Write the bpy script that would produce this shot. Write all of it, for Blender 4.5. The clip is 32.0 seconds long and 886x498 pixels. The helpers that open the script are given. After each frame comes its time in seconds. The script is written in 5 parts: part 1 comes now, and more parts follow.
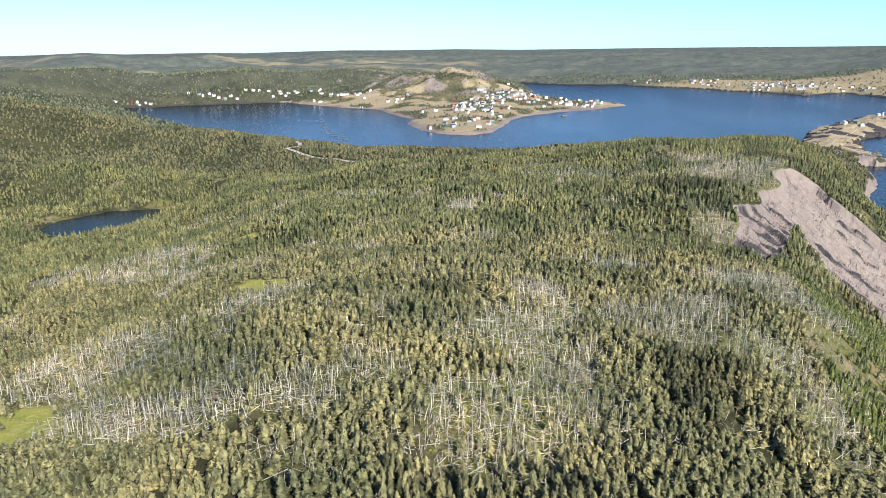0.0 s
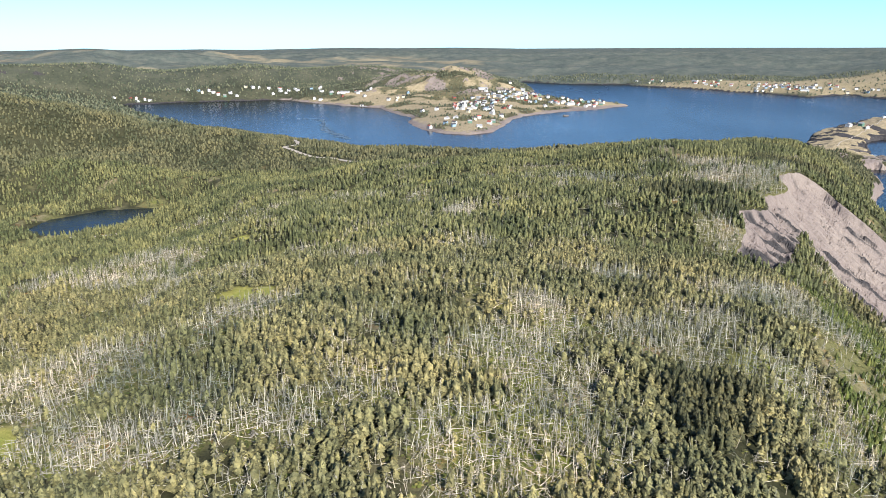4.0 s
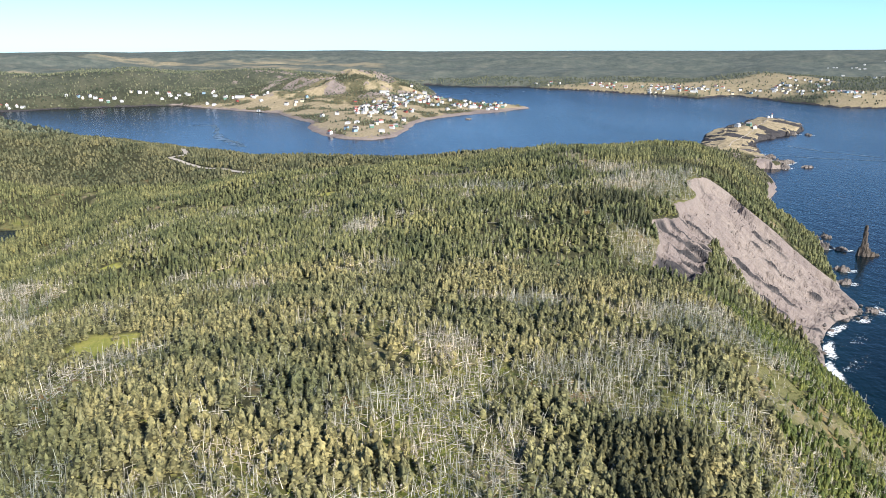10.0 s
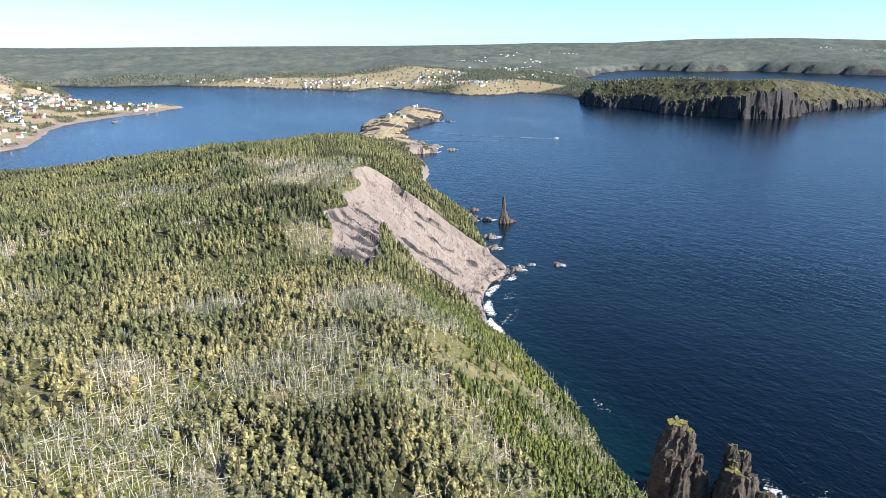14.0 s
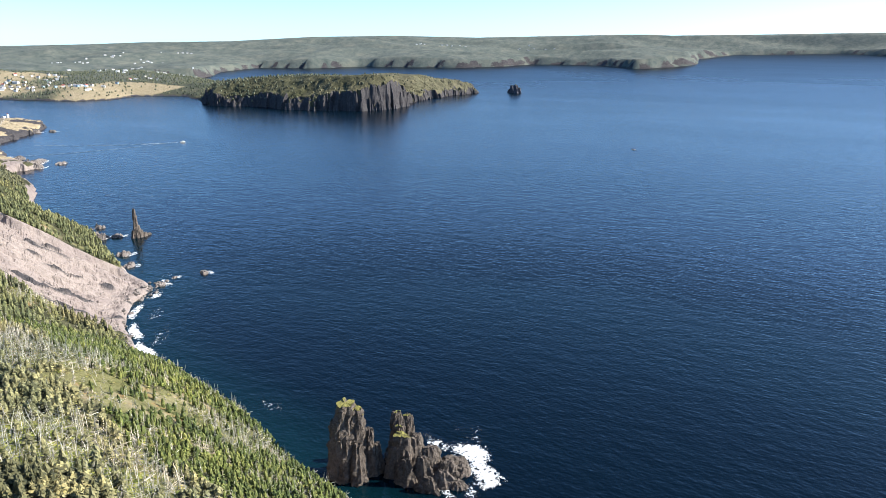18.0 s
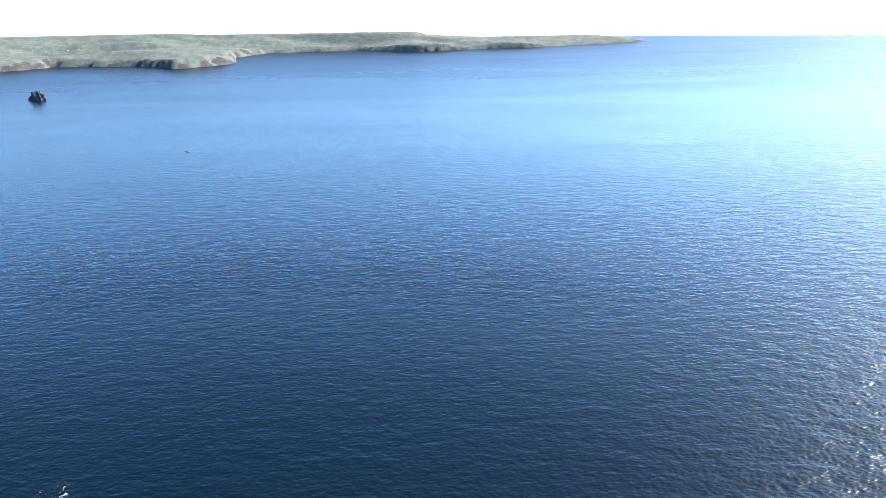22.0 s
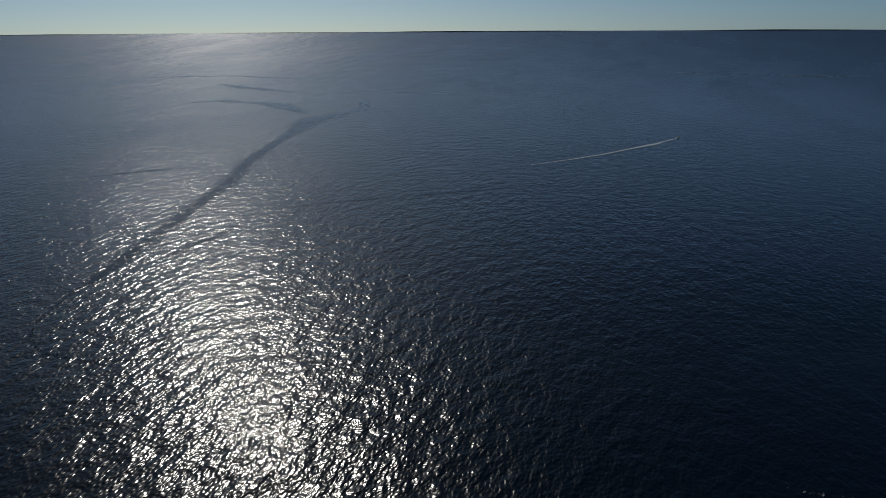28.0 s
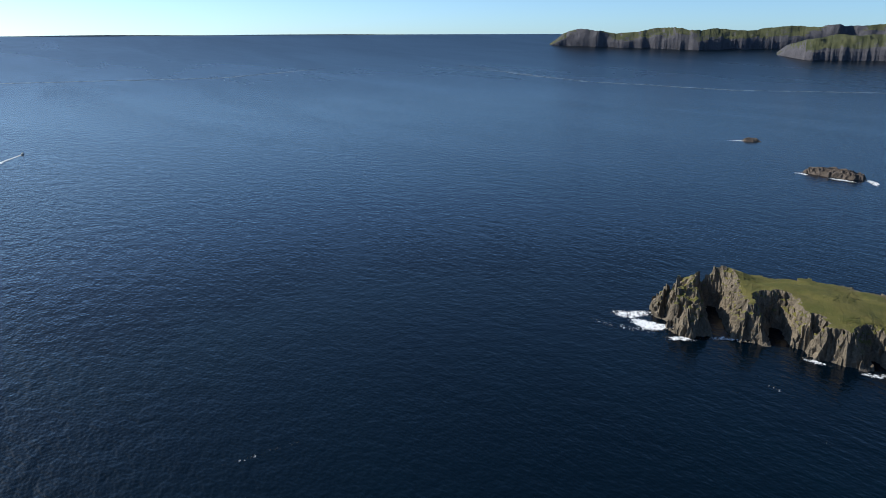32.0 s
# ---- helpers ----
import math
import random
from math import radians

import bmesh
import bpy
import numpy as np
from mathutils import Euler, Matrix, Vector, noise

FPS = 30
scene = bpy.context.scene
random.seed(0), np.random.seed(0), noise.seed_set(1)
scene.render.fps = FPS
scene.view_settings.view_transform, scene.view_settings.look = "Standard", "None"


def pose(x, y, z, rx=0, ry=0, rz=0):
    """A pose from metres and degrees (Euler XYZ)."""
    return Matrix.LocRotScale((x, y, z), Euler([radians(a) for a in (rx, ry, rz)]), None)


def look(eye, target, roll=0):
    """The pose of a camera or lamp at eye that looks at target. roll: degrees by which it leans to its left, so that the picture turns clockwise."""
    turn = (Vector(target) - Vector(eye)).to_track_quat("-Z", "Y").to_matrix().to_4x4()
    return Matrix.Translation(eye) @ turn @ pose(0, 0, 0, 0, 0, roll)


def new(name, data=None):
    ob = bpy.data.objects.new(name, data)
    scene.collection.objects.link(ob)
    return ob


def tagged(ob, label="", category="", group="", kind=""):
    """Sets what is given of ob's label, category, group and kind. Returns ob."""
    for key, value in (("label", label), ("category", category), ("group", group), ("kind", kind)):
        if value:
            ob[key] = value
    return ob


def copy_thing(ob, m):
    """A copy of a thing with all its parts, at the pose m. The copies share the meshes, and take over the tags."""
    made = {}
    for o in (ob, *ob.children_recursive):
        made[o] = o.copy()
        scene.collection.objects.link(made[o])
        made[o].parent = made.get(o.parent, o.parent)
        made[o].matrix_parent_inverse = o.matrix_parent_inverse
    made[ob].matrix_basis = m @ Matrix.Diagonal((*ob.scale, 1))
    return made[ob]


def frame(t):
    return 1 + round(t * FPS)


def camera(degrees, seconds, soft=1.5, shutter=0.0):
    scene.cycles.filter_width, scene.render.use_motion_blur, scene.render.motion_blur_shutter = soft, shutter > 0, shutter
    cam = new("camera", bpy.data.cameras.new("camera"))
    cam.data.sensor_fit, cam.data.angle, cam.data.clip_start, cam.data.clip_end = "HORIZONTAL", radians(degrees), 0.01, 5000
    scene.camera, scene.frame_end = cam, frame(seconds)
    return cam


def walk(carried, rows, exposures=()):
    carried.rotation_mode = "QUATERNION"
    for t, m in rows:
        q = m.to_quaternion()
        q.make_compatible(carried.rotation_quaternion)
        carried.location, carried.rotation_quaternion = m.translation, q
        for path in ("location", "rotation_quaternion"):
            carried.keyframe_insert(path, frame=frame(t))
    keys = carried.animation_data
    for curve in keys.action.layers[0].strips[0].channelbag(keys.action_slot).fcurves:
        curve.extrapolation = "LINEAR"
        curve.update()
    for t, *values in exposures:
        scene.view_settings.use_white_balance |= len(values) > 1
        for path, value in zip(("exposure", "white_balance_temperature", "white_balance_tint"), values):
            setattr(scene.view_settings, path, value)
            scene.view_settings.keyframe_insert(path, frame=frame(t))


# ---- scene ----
cam = camera(63.75, 32.0, soft=0.9)
PATH = [
    (0, -5.83, -51.27, 174, 73.84, 0.58, 1.14),
    (0.5, -5.43, -48.08, 174, 73.87, 0.48, 1.16),
    (1, -5.08, -45.89, 174, 73.9, 0.34, 1.17),
    (1.5, -4.74, -44.64, 174, 73.92, 0.23, 1.2),
    (2, -4.51, -44.14, 174, 73.66, 0.18, 1.23),
    (2.5, -4.23, -43.01, 174, 73.65, 0.18, 1.24),
    (3, -4, -41.33, 174, 73.71, 0.14, 1.28),
    (3.5, -3.77, -39.26, 174, 73.7, 0.14, 1.31),
    (5.5, -2.74, -27.88, 174, 73.77, 0.15, 1.38),
    (6, -2.46, -24.32, 174, 73.77, 0.15, 1.41),
    (6.5, -2.17, -20.63, 174, 73.79, 0.19, 1.42),
    (7, -1.83, -16.63, 174, 73.79, 0.23, 1.41),
    (7.5, -1.49, -12.57, 174, 73.8, 0.26, 1.43),
    (8, -1.09, -8.57, 174, 74.02, 0.24, 1.44),
    (8.5, -0.8, -5.25, 174, 74.05, 0.16, 1.45),
    (9, -0.51, -2.88, 174, 74.08, 0.09, 1.46),
    (9.5, -0.11, -0.94, 174, 74.05, 0.02, 0.91),
    (10, 0, 0, 174, 73.89, 0.03, -6.35),
    (10.5, 0, 0, 174, 73.77, 0.07, -12.53),
    (11, 0, 0, 174, 73.73, 0, -14.98),
    (11.5, 0, 0, 174, 73.68, -0.05, -17.46),
    (12, 0, 0, 174, 73.65, -0.06, -20.43),
    (12.5, 0, 0, 174, 73.63, -0.1, -23.41),
    (13, 0, 0, 174, 73.63, -0.08, -26.5),
    (13.5, 0, 0, 174, 73.59, -0.02, -29.62),
    (15.5, 0, 0, 174, 73.45, 0.32, -43.54),
    (16, 0, 0, 174, 73.43, 0.35, -47.15),
    (16.5, 0, 0, 174, 73.42, 0.35, -50.84),
    (17, 0, 0, 174, 73.4, 0.31, -54.55),
    (17.5, 0, 0, 174, 73.37, 0.28, -58.28),
    (18, 0, 0, 174, 73.33, 0.31, -62.01),
    (18.5, 0, 0, 174, 73.29, 0.3, -65.78),
    (19, 0, 0, 174, 73.25, 0.32, -69.68),
    (19.5, 0, 0, 174, 73.21, 0.34, -73.78),
    (20, 0, 0, 174, 73.18, 0.35, -77.93),
    (20.5, 0, 0, 174, 73.14, 0.38, -82.22),
    (21, 0, 0, 174, 73.09, 0.4, -86.98),
    (21.5, 0, 0, 174, 73.08, 0.39, -92.01),
    (22, 0, 0, 174, 73.04, 0.4, -96.83),
    (22.5, 0, 0, 174, 72.98, 0.46, -102.24),
    (23, 0, 0, 174, 72.98, 0.5, -107.63),
    (23.5, 0, 0, 174, 72.93, 0.57, -113.03),
    (24, 0, 0, 174, 72.9, 0.57, -118.44),
    (24.5, 0, 0, 174, 72.87, 0.52, -124.17),
    (26.5, 0, 0, 174, 72.8, 0.31, -147.48),
    (27, 0, 0, 174, 72.84, 0.32, -153.41),
    (27.5, 0, 0, 174, 72.74, 0.31, -159.47),
    (28, 0, 0, 174, 72.63, 0.34, -165.6),
    (28.5, 0, 0, 174, 72.68, 0.31, -171.66),
    (29, 0, 0, 174, 72.68, 0.24, -177.75),
    (29.5, 0, 0, 174, 72.67, 0.16, -183.76),
    (30, 0, 0, 174, 72.66, 0.07, -190.11),
    (30.5, 0, 0, 174, 72.68, 0.01, -196.46),
    (31, 0, 0, 174, 72.75, 0, -202.49),
    (31.5, 0, 0, 174, 72.79, 0.09, -208.49),
    (32, 0, 0, 174, 72.83, 0.16, -214.48),
]
EXPOSURES = [(0, 0.88), (9, 0.88), (11, 0.98), (13, 1.2), (16, 1.05), (17, 1.15), (18, 1.35), (19, 1.6), (20.5, 1.9), (22, 2.15), (24, 2.0), (26.5, 1.5), (27, 0.9), (27.5, -0.7), (28, -1.75), (29, -2.0), (30, -1.15), (31, -0.25), (32, 0.3)]
walk(cam, [(t, pose(*r)) for t, *r in PATH], EXPOSURES)

# ---- sky and sun ----
EYE_Z = 174.0
SUN_AZ, SUN_EL = 149.0, 33.0
world = bpy.data.worlds.new("world")
scene.world = world
world.use_nodes = True
wn = world.node_tree
sky = wn.nodes.new("ShaderNodeTexSky")
sky.sky_type = 'NISHITA'
sky.sun_disc = False
sky.sun_elevation = radians(SUN_EL)
sky.sun_rotation = radians(SUN_AZ)
sky.air_density, sky.dust_density, sky.ozone_density = 0.6, 0.55, 3.0
where = wn.nodes.new("ShaderNodeTexCoord")
dip = wn.nodes.new("ShaderNodeMapping")
dip.inputs["Location"].default_value = (0, 0, 0.02)
wn.links.new(where.outputs["Generated"], dip.inputs[0])
wn.links.new(dip.outputs[0], sky.inputs[0])
tint = wn.nodes.new("ShaderNodeMix")
tint.data_type, tint.blend_type = 'RGBA', 'MULTIPLY'
tint.inputs[0].default_value = 1.0
tint.inputs[7].default_value = (0.81, 1.0, 1.09, 1)
wn.links.new(sky.outputs[0], tint.inputs[6])
wn.links.new(tint.outputs[2], wn.nodes["Background"].inputs[0])
wn.nodes["Background"].inputs[1].default_value = 0.12
sun = new("sun", bpy.data.lights.new("sun", "SUN"))
sun.data.energy, sun.data.angle, sun.data.color = 5.0, radians(0.53), (1.0, 0.95, 0.87)
_s = (math.sin(radians(SUN_AZ)) * math.cos(radians(SUN_EL)), math.cos(radians(SUN_AZ)) * math.cos(radians(SUN_EL)), math.sin(radians(SUN_EL)))
sun.matrix_world = look([900 * v for v in _s], (0, 0, 0))

# ---- materials ----
def material(name, rough=0.9, spec=0.2):
    m = bpy.data.materials.new(name)
    m.use_nodes = True
    nt = m.node_tree
    b = nt.nodes["Principled BSDF"]
    b.inputs["Roughness"].default_value = rough
    b.inputs["Specular IOR Level"].default_value = spec
    return m, nt, b


def node(nt, kind, **values):
    n = nt.nodes.new(kind)
    for k, v in values.items():
        n.inputs[k.replace("_", " ")].default_value = v
    return n


def grain(nt, scale, detail=4.0, rough=0.6, stretch=None, distortion=0.0, turn=0.0):
    """Noise in metres of the world, 0 to 1."""
    g = nt.nodes.new("ShaderNodeNewGeometry")
    n = node(nt, "ShaderNodeTexNoise", Scale=scale, Detail=detail, Roughness=rough, Distortion=distortion)
    if stretch:
        mp = nt.nodes.new("ShaderNodeMapping")
        mp.vector_type = 'TEXTURE'
        mp.inputs["Rotation"].default_value = (0, 0, radians(turn))
        mp.inputs["Scale"].default_value = [1 / v for v in stretch]
        nt.links.new(g.outputs["Position"], mp.inputs[0])
        nt.links.new(mp.outputs[0], n.inputs["Vector"])
    else:
        nt.links.new(g.outputs["Position"], n.inputs["Vector"])
    return n.outputs["Fac"]


def ramp(nt, fac, *stops):
    r = nt.nodes.new("ShaderNodeValToRGB")
    while len(r.color_ramp.elements) < len(stops):
        r.color_ramp.elements.new(0.5)
    for e, (p, c) in zip(r.color_ramp.elements, stops):
        e.position, e.color = p, (*c, 1)
    nt.links.new(fac, r.inputs[0])
    return r.outputs[0]


def mixed(nt, fac, a, b, blend='MIX'):
    m = nt.nodes.new("ShaderNodeMix")
    m.data_type, m.blend_type = 'RGBA', blend
    for sock, v in ((m.inputs[0], fac), (m.inputs[6], a), (m.inputs[7], b)):
        if isinstance(v, (int, float)):
            sock.default_value = v
        elif isinstance(v, tuple):
            sock.default_value = (*v, 1)
        else:
            nt.links.new(v, sock)
    return m.outputs[2]


def maths(nt, op, a, b=None, clamp=False):
    m = nt.nodes.new("ShaderNodeMath")
    m.operation, m.use_clamp = op, clamp
    for sock, v in zip(m.inputs, (a, b)):
        if v is None:
            continue
        if isinstance(v, (int, float)):
            sock.default_value = v
        else:
            nt.links.new(v, sock)
    return m.outputs[0]


def span(nt, v, lo, hi):
    m = nt.nodes.new("ShaderNodeMapRange")
    m.inputs[1].default_value, m.inputs[2].default_value = lo, hi
    nt.links.new(v, m.inputs[0])
    return m.outputs[0]


def bump(nt, b, height, strength, distance):
    n = node(nt, "ShaderNodeBump", Strength=strength, Distance=distance)
    nt.links.new(height, n.inputs["Height"])
    nt.links.new(n.outputs[0], b.inputs["Normal"])
    return n


def attribute(nt, name):
    a = nt.nodes.new("ShaderNodeAttribute")
    a.attribute_name = name
    return a.outputs["Fac"]


def steepness(nt):
    g = nt.nodes.new("ShaderNodeNewGeometry")
    s = nt.nodes.new("ShaderNodeSeparateXYZ")
    nt.links.new(g.outputs["True Normal"], s.inputs[0])
    return s.outputs[2]


def color(nt, b, c):
    nt.links.new(c, b.inputs["Base Color"])


# sea water: resolved waves near by, a broad gloss in the offing
M_SEA, nt, b = material("sea_water", 0.16, 0.3)
b.inputs["IOR"].default_value = 1.33
broad = grain(nt, 0.004, 4, 0.6, (1, 0.3, 1), 0.6)
offing = attribute(nt, "offing")
deep = ramp(nt, broad, (0.3, (0.0002, 0.0025, 0.006)), (0.7, (0.0004, 0.005, 0.010)))
color(nt, b, mixed(nt, attribute(nt, "shoal"), deep, (0.003, 0.026, 0.032)))
lee = attribute(nt, "lee")
open_sea = maths(nt, 'SUBTRACT', 1.0, lee)
ripple = grain(nt, 0.75, 0, 0.5, (1.0, 0.6, 1))
near = grain(nt, 0.3, 1, 0.55, (1.0, 0.55, 1))
mid = grain(nt, 0.1, 2, 0.6, (1.0, 0.5, 1))
long = grain(nt, 0.022, 3, 0.6, (1.0, 0.4, 1))
far_off = span(nt, offing, 0.45, 1.0)
wave = maths(nt, 'MULTIPLY', near, maths(nt, 'SUBTRACT', 1.0, span(nt, offing, 0.1, 0.7)))
wave = maths(nt, 'ADD', wave, maths(nt, 'MULTIPLY', ripple, maths(nt, 'MULTIPLY', 0.45, maths(nt, 'SUBTRACT', 1.0, span(nt, offing, 0.1, 0.45)))))
wave = maths(nt, 'ADD', wave, maths(nt, 'MULTIPLY', mid, maths(nt, 'MULTIPLY', maths(nt, 'ADD', 1.8, maths(nt, 'MULTIPLY', open_sea, 1.6)), maths(nt, 'SUBTRACT', 1.0, maths(nt, 'MULTIPLY', far_off, 0.9)))))
wave = maths(nt, 'ADD', wave, maths(nt, 'MULTIPLY', long, maths(nt, 'MULTIPLY', maths(nt, 'ADD', 2.4, maths(nt, 'MULTIPLY', open_sea, 5.0)), span(nt, offing, 0.1, 0.6))))
wave = maths(nt, 'MULTIPLY', wave, maths(nt, 'SUBTRACT', 1.3, maths(nt, 'MULTIPLY', lee, maths(nt, 'ADD', 0.55, maths(nt, 'MULTIPLY', span(nt, offing, 0.1, 0.6), 0.22)))))
bump(nt, b, wave, 0.4, 1.0)
gloss = maths(nt, 'ADD', maths(nt, 'ADD', 0.14, maths(nt, 'MULTIPLY', open_sea, 0.02)), maths(nt, 'ADD', maths(nt, 'MULTIPLY', offing, maths(nt, 'ADD', 0.06, maths(nt, 'MULTIPLY', lee, 0.1))), maths(nt, 'MULTIPLY', span(nt, broad, 0.3, 0.75), 0.05)))
nt.links.new(gloss, b.inputs["Roughness"])

# slick water, with hardly a ripple on it
M_SLICK, nt, b = material("slick_water", 0.2, 0.5)
b.inputs["IOR"].default_value = 1.33
color(nt, b, ramp(nt, grain(nt, 0.02, 3), (0.3, (0.002, 0.010, 0.02)), (0.7, (0.003, 0.014, 0.026))))
bump(nt, b, grain(nt, 0.2, 2, 0.5), 0.35, 1.0)

# foam: a lace of white on the water
M_FOAM, nt, b = material("foam", 0.7, 0.3)
color(nt, b, ramp(nt, grain(nt, 0.6, 4), (0.35, (0.6, 0.65, 0.67)), (0.6, (0.85, 0.87, 0.87))))
lace = maths(nt, 'ADD', grain(nt, 0.42, 7, 0.72, None, 1.2), maths(nt, 'MULTIPLY', maths(nt, 'SUBTRACT', attribute(nt, "dense"), 0.6), 0.42))
nt.links.new(span(nt, lace, 0.5, 0.6), b.inputs["Alpha"])

def broken(nt, b, scale, lean):
    """A film that tears up into shreds towards its edges."""
    shred = maths(nt, 'ADD', grain(nt, scale, 5, 0.7, None, 0.8), maths(nt, 'MULTIPLY', maths(nt, 'SUBTRACT', attribute(nt, "dense"), 0.5), lean))
    nt.links.new(span(nt, shred, 0.45, 0.72), b.inputs["Alpha"])


M_CALM, nt, b = material("calm_streak", 0.1, 0.3)
b.inputs["IOR"].default_value = 1.33
color(nt, b, ramp(nt, grain(nt, 0.02, 3), (0.3, (0.0005, 0.006, 0.012)), (0.7, (0.001, 0.008, 0.016))))
bump(nt, b, grain(nt, 0.2, 2, 0.5), 0.1, 1.0)
broken(nt, b, 0.13, 0.22)

# wake
M_WAKE, nt, b = material("wake_water", 0.4, 0.4)
broken(nt, b, 0.03, 0.35)
color(nt, b, ramp(nt, grain(nt, 0.3, 4), (0.35, (0.03, 0.06, 0.09)), (0.7, (0.2, 0.26, 0.3))))


def forest_floor(name):
    """Ground with grass, dry moss and heath; rock where 'bare', meadow where 'meadow'."""
    m, nt, b = material(name, 0.95, 0.1)
    fine, mid, big = grain(nt, 1.1, 5, 0.7), grain(nt, 0.16, 4, 0.6), grain(nt, 0.018, 4, 0.6)
    g1 = ramp(nt, fine, (0.3, (0.07, 0.08, 0.018)), (0.5, (0.19, 0.2, 0.045)), (0.7, (0.34, 0.31, 0.13)))
    g2 = ramp(nt, mid, (0.35, (0.09, 0.115, 0.022)), (0.55, (0.21, 0.225, 0.048)), (0.72, (0.32, 0.26, 0.11)))
    grass = mixed(nt, 0.5, g1, g2)
    sedge = mixed(nt, 0.5, ramp(nt, fine, (0.3, (0.05, 0.052, 0.02)), (0.7, (0.2, 0.18, 0.085))), ramp(nt, mid, (0.35, (0.07, 0.075, 0.026)), (0.65, (0.17, 0.16, 0.07))))
    straw = mixed(nt, 0.5, ramp(nt, fine, (0.3, (0.1, 0.085, 0.05)), (0.7, (0.34, 0.29, 0.19))), ramp(nt, mid, (0.35, (0.14, 0.12, 0.065)), (0.65, (0.3, 0.25, 0.16))))
    plain = maths(nt, 'SUBTRACT', 1.0, attribute(nt, "lush"))
    grass = mixed(nt, plain, grass, sedge)
    grass = mixed(nt, maths(nt, 'MULTIPLY', span(nt, grain(nt, 0.03, 4, 0.6), 0.5, 0.62), plain), grass, straw)
    rust = ramp(nt, fine, (0.3, (0.13, 0.06, 0.022)), (0.7, (0.34, 0.19, 0.07)))
    grass = mixed(nt, maths(nt, 'MULTIPLY', span(nt, grain(nt, 0.06, 4, 0.7, None, 0.5), 0.58, 0.68), 0.8), grass, rust)
    moss = mixed(nt, 0.5, ramp(nt, mid, (0.35, (0.2, 0.23, 0.045)), (0.65, (0.4, 0.35, 0.1))), ramp(nt, fine, (0.3, (0.18, 0.2, 0.04)), (0.7, (0.36, 0.33, 0.1))))
    grass = mixed(nt, attribute(nt, "bog"), grass, moss)
    # floor under the trees, its dark tones holding the shade of the gaps
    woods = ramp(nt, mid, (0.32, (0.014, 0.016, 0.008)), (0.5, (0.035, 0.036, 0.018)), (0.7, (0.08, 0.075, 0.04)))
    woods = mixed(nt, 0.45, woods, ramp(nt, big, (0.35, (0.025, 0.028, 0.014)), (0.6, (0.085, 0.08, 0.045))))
    # distant woods: aerial haze is put into this paler, bluer colour
    hazy_woods = ramp(nt, big, (0.3, (0.05, 0.066, 0.062)), (0.5, (0.084, 0.1, 0.088)), (0.7, (0.15, 0.15, 0.122)))
    woods = mixed(nt, attribute(nt, "far"), woods, mixed(nt, 0.4, hazy_woods, ramp(nt, grain(nt, 0.05, 5, 0.7), (0.35, (0.042, 0.056, 0.052)), (0.65, (0.14, 0.142, 0.115)))))
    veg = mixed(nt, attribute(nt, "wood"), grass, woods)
    meadow = mixed(nt, 0.5, ramp(nt, mid, (0.3, (0.15, 0.135, 0.07)), (0.5, (0.3, 0.24, 0.145)), (0.7, (0.43, 0.34, 0.23))), ramp(nt, fine, (0.3, (0.14, 0.125, 0.07)), (0.7, (0.42, 0.33, 0.23))))
    veg = mixed(nt, attribute(nt, "meadow"), veg, meadow)
    streak = grain(nt, 0.4, 7, 0.78, (0.16, 1.0, 0.3), 0.5, -34)
    stone = ramp(nt, streak, (0.36, (0.09, 0.07, 0.066)), (0.45, (0.16, 0.125, 0.115)), (0.53, (0.22, 0.175, 0.158)), (0.64, (0.29, 0.24, 0.205)))
    stone = mixed(nt, 0.4, stone, ramp(nt, fine, (0.35, (0.09, 0.075, 0.069)), (0.65, (0.3, 0.25, 0.228))))
    stone = mixed(nt, 0.35, stone, ramp(nt, big, (0.4, (0.17, 0.14, 0.128)), (0.6, (0.29, 0.245, 0.205))))
    # dark slate rock, with the shadow of cliff faces and fins painted in
    shaded_slate = ramp(nt, streak, (0.3, (0.022, 0.021, 0.024)), (0.55, (0.055, 0.051, 0.052)), (0.8, (0.13, 0.115, 0.105)))
    stone = mixed(nt, attribute(nt, "shaded_slate"), stone, shaded_slate)
    edge = maths(nt, 'ADD', attribute(nt, "bare"), maths(nt, 'MULTIPLY', maths(nt, 'SUBTRACT', mid, 0.5), 0.9))
    color(nt, b, mixed(nt, span(nt, edge, 0.42, 0.56), veg, stone))
    bump(nt, b, maths(nt, 'ADD', fine, mid), 0.8, 0.8)
    return m


M_GROUND = forest_floor("heath_ground")


def cliff_material(name, dark, light, grass_a, grass_b, top=0.72, scale=1.0):
    """Layered rock on steep faces, turf on the flat tops."""
    m, nt, b = material(name, 0.92, 0.15)
    fine, mid = grain(nt, 0.9 * scale, 6, 0.7), grain(nt, 0.13 * scale, 5, 0.65, (1, 1, 0.3))
    rock = ramp(nt, mid, (0.28, dark), (0.5, tuple(0.5 * (p + q) for p, q in zip(dark, light))), (0.72, light))
    rock = mixed(nt, 0.5, rock, ramp(nt, fine, (0.32, dark), (0.66, light)))
    turf = mixed(nt, fine, ramp(nt, grain(nt, 0.07 * scale, 4), (0.35, grass_a), (0.62, grass_b)), grass_b)
    up = maths(nt, 'ADD', steepness(nt), maths(nt, 'MULTIPLY', maths(nt, 'SUBTRACT', grain(nt, 0.3 * scale, 4), 0.5), 0.35))
    high = attribute(nt, "turf")
    color(nt, b, mixed(nt, maths(nt, 'MULTIPLY', span(nt, up, top, top + 0.1), high), rock, turf))
    bump(nt, b, maths(nt, 'ADD', fine, maths(nt, 'MULTIPLY', mid, 2.0)), 0.9, 0.9 / scale)
    return m


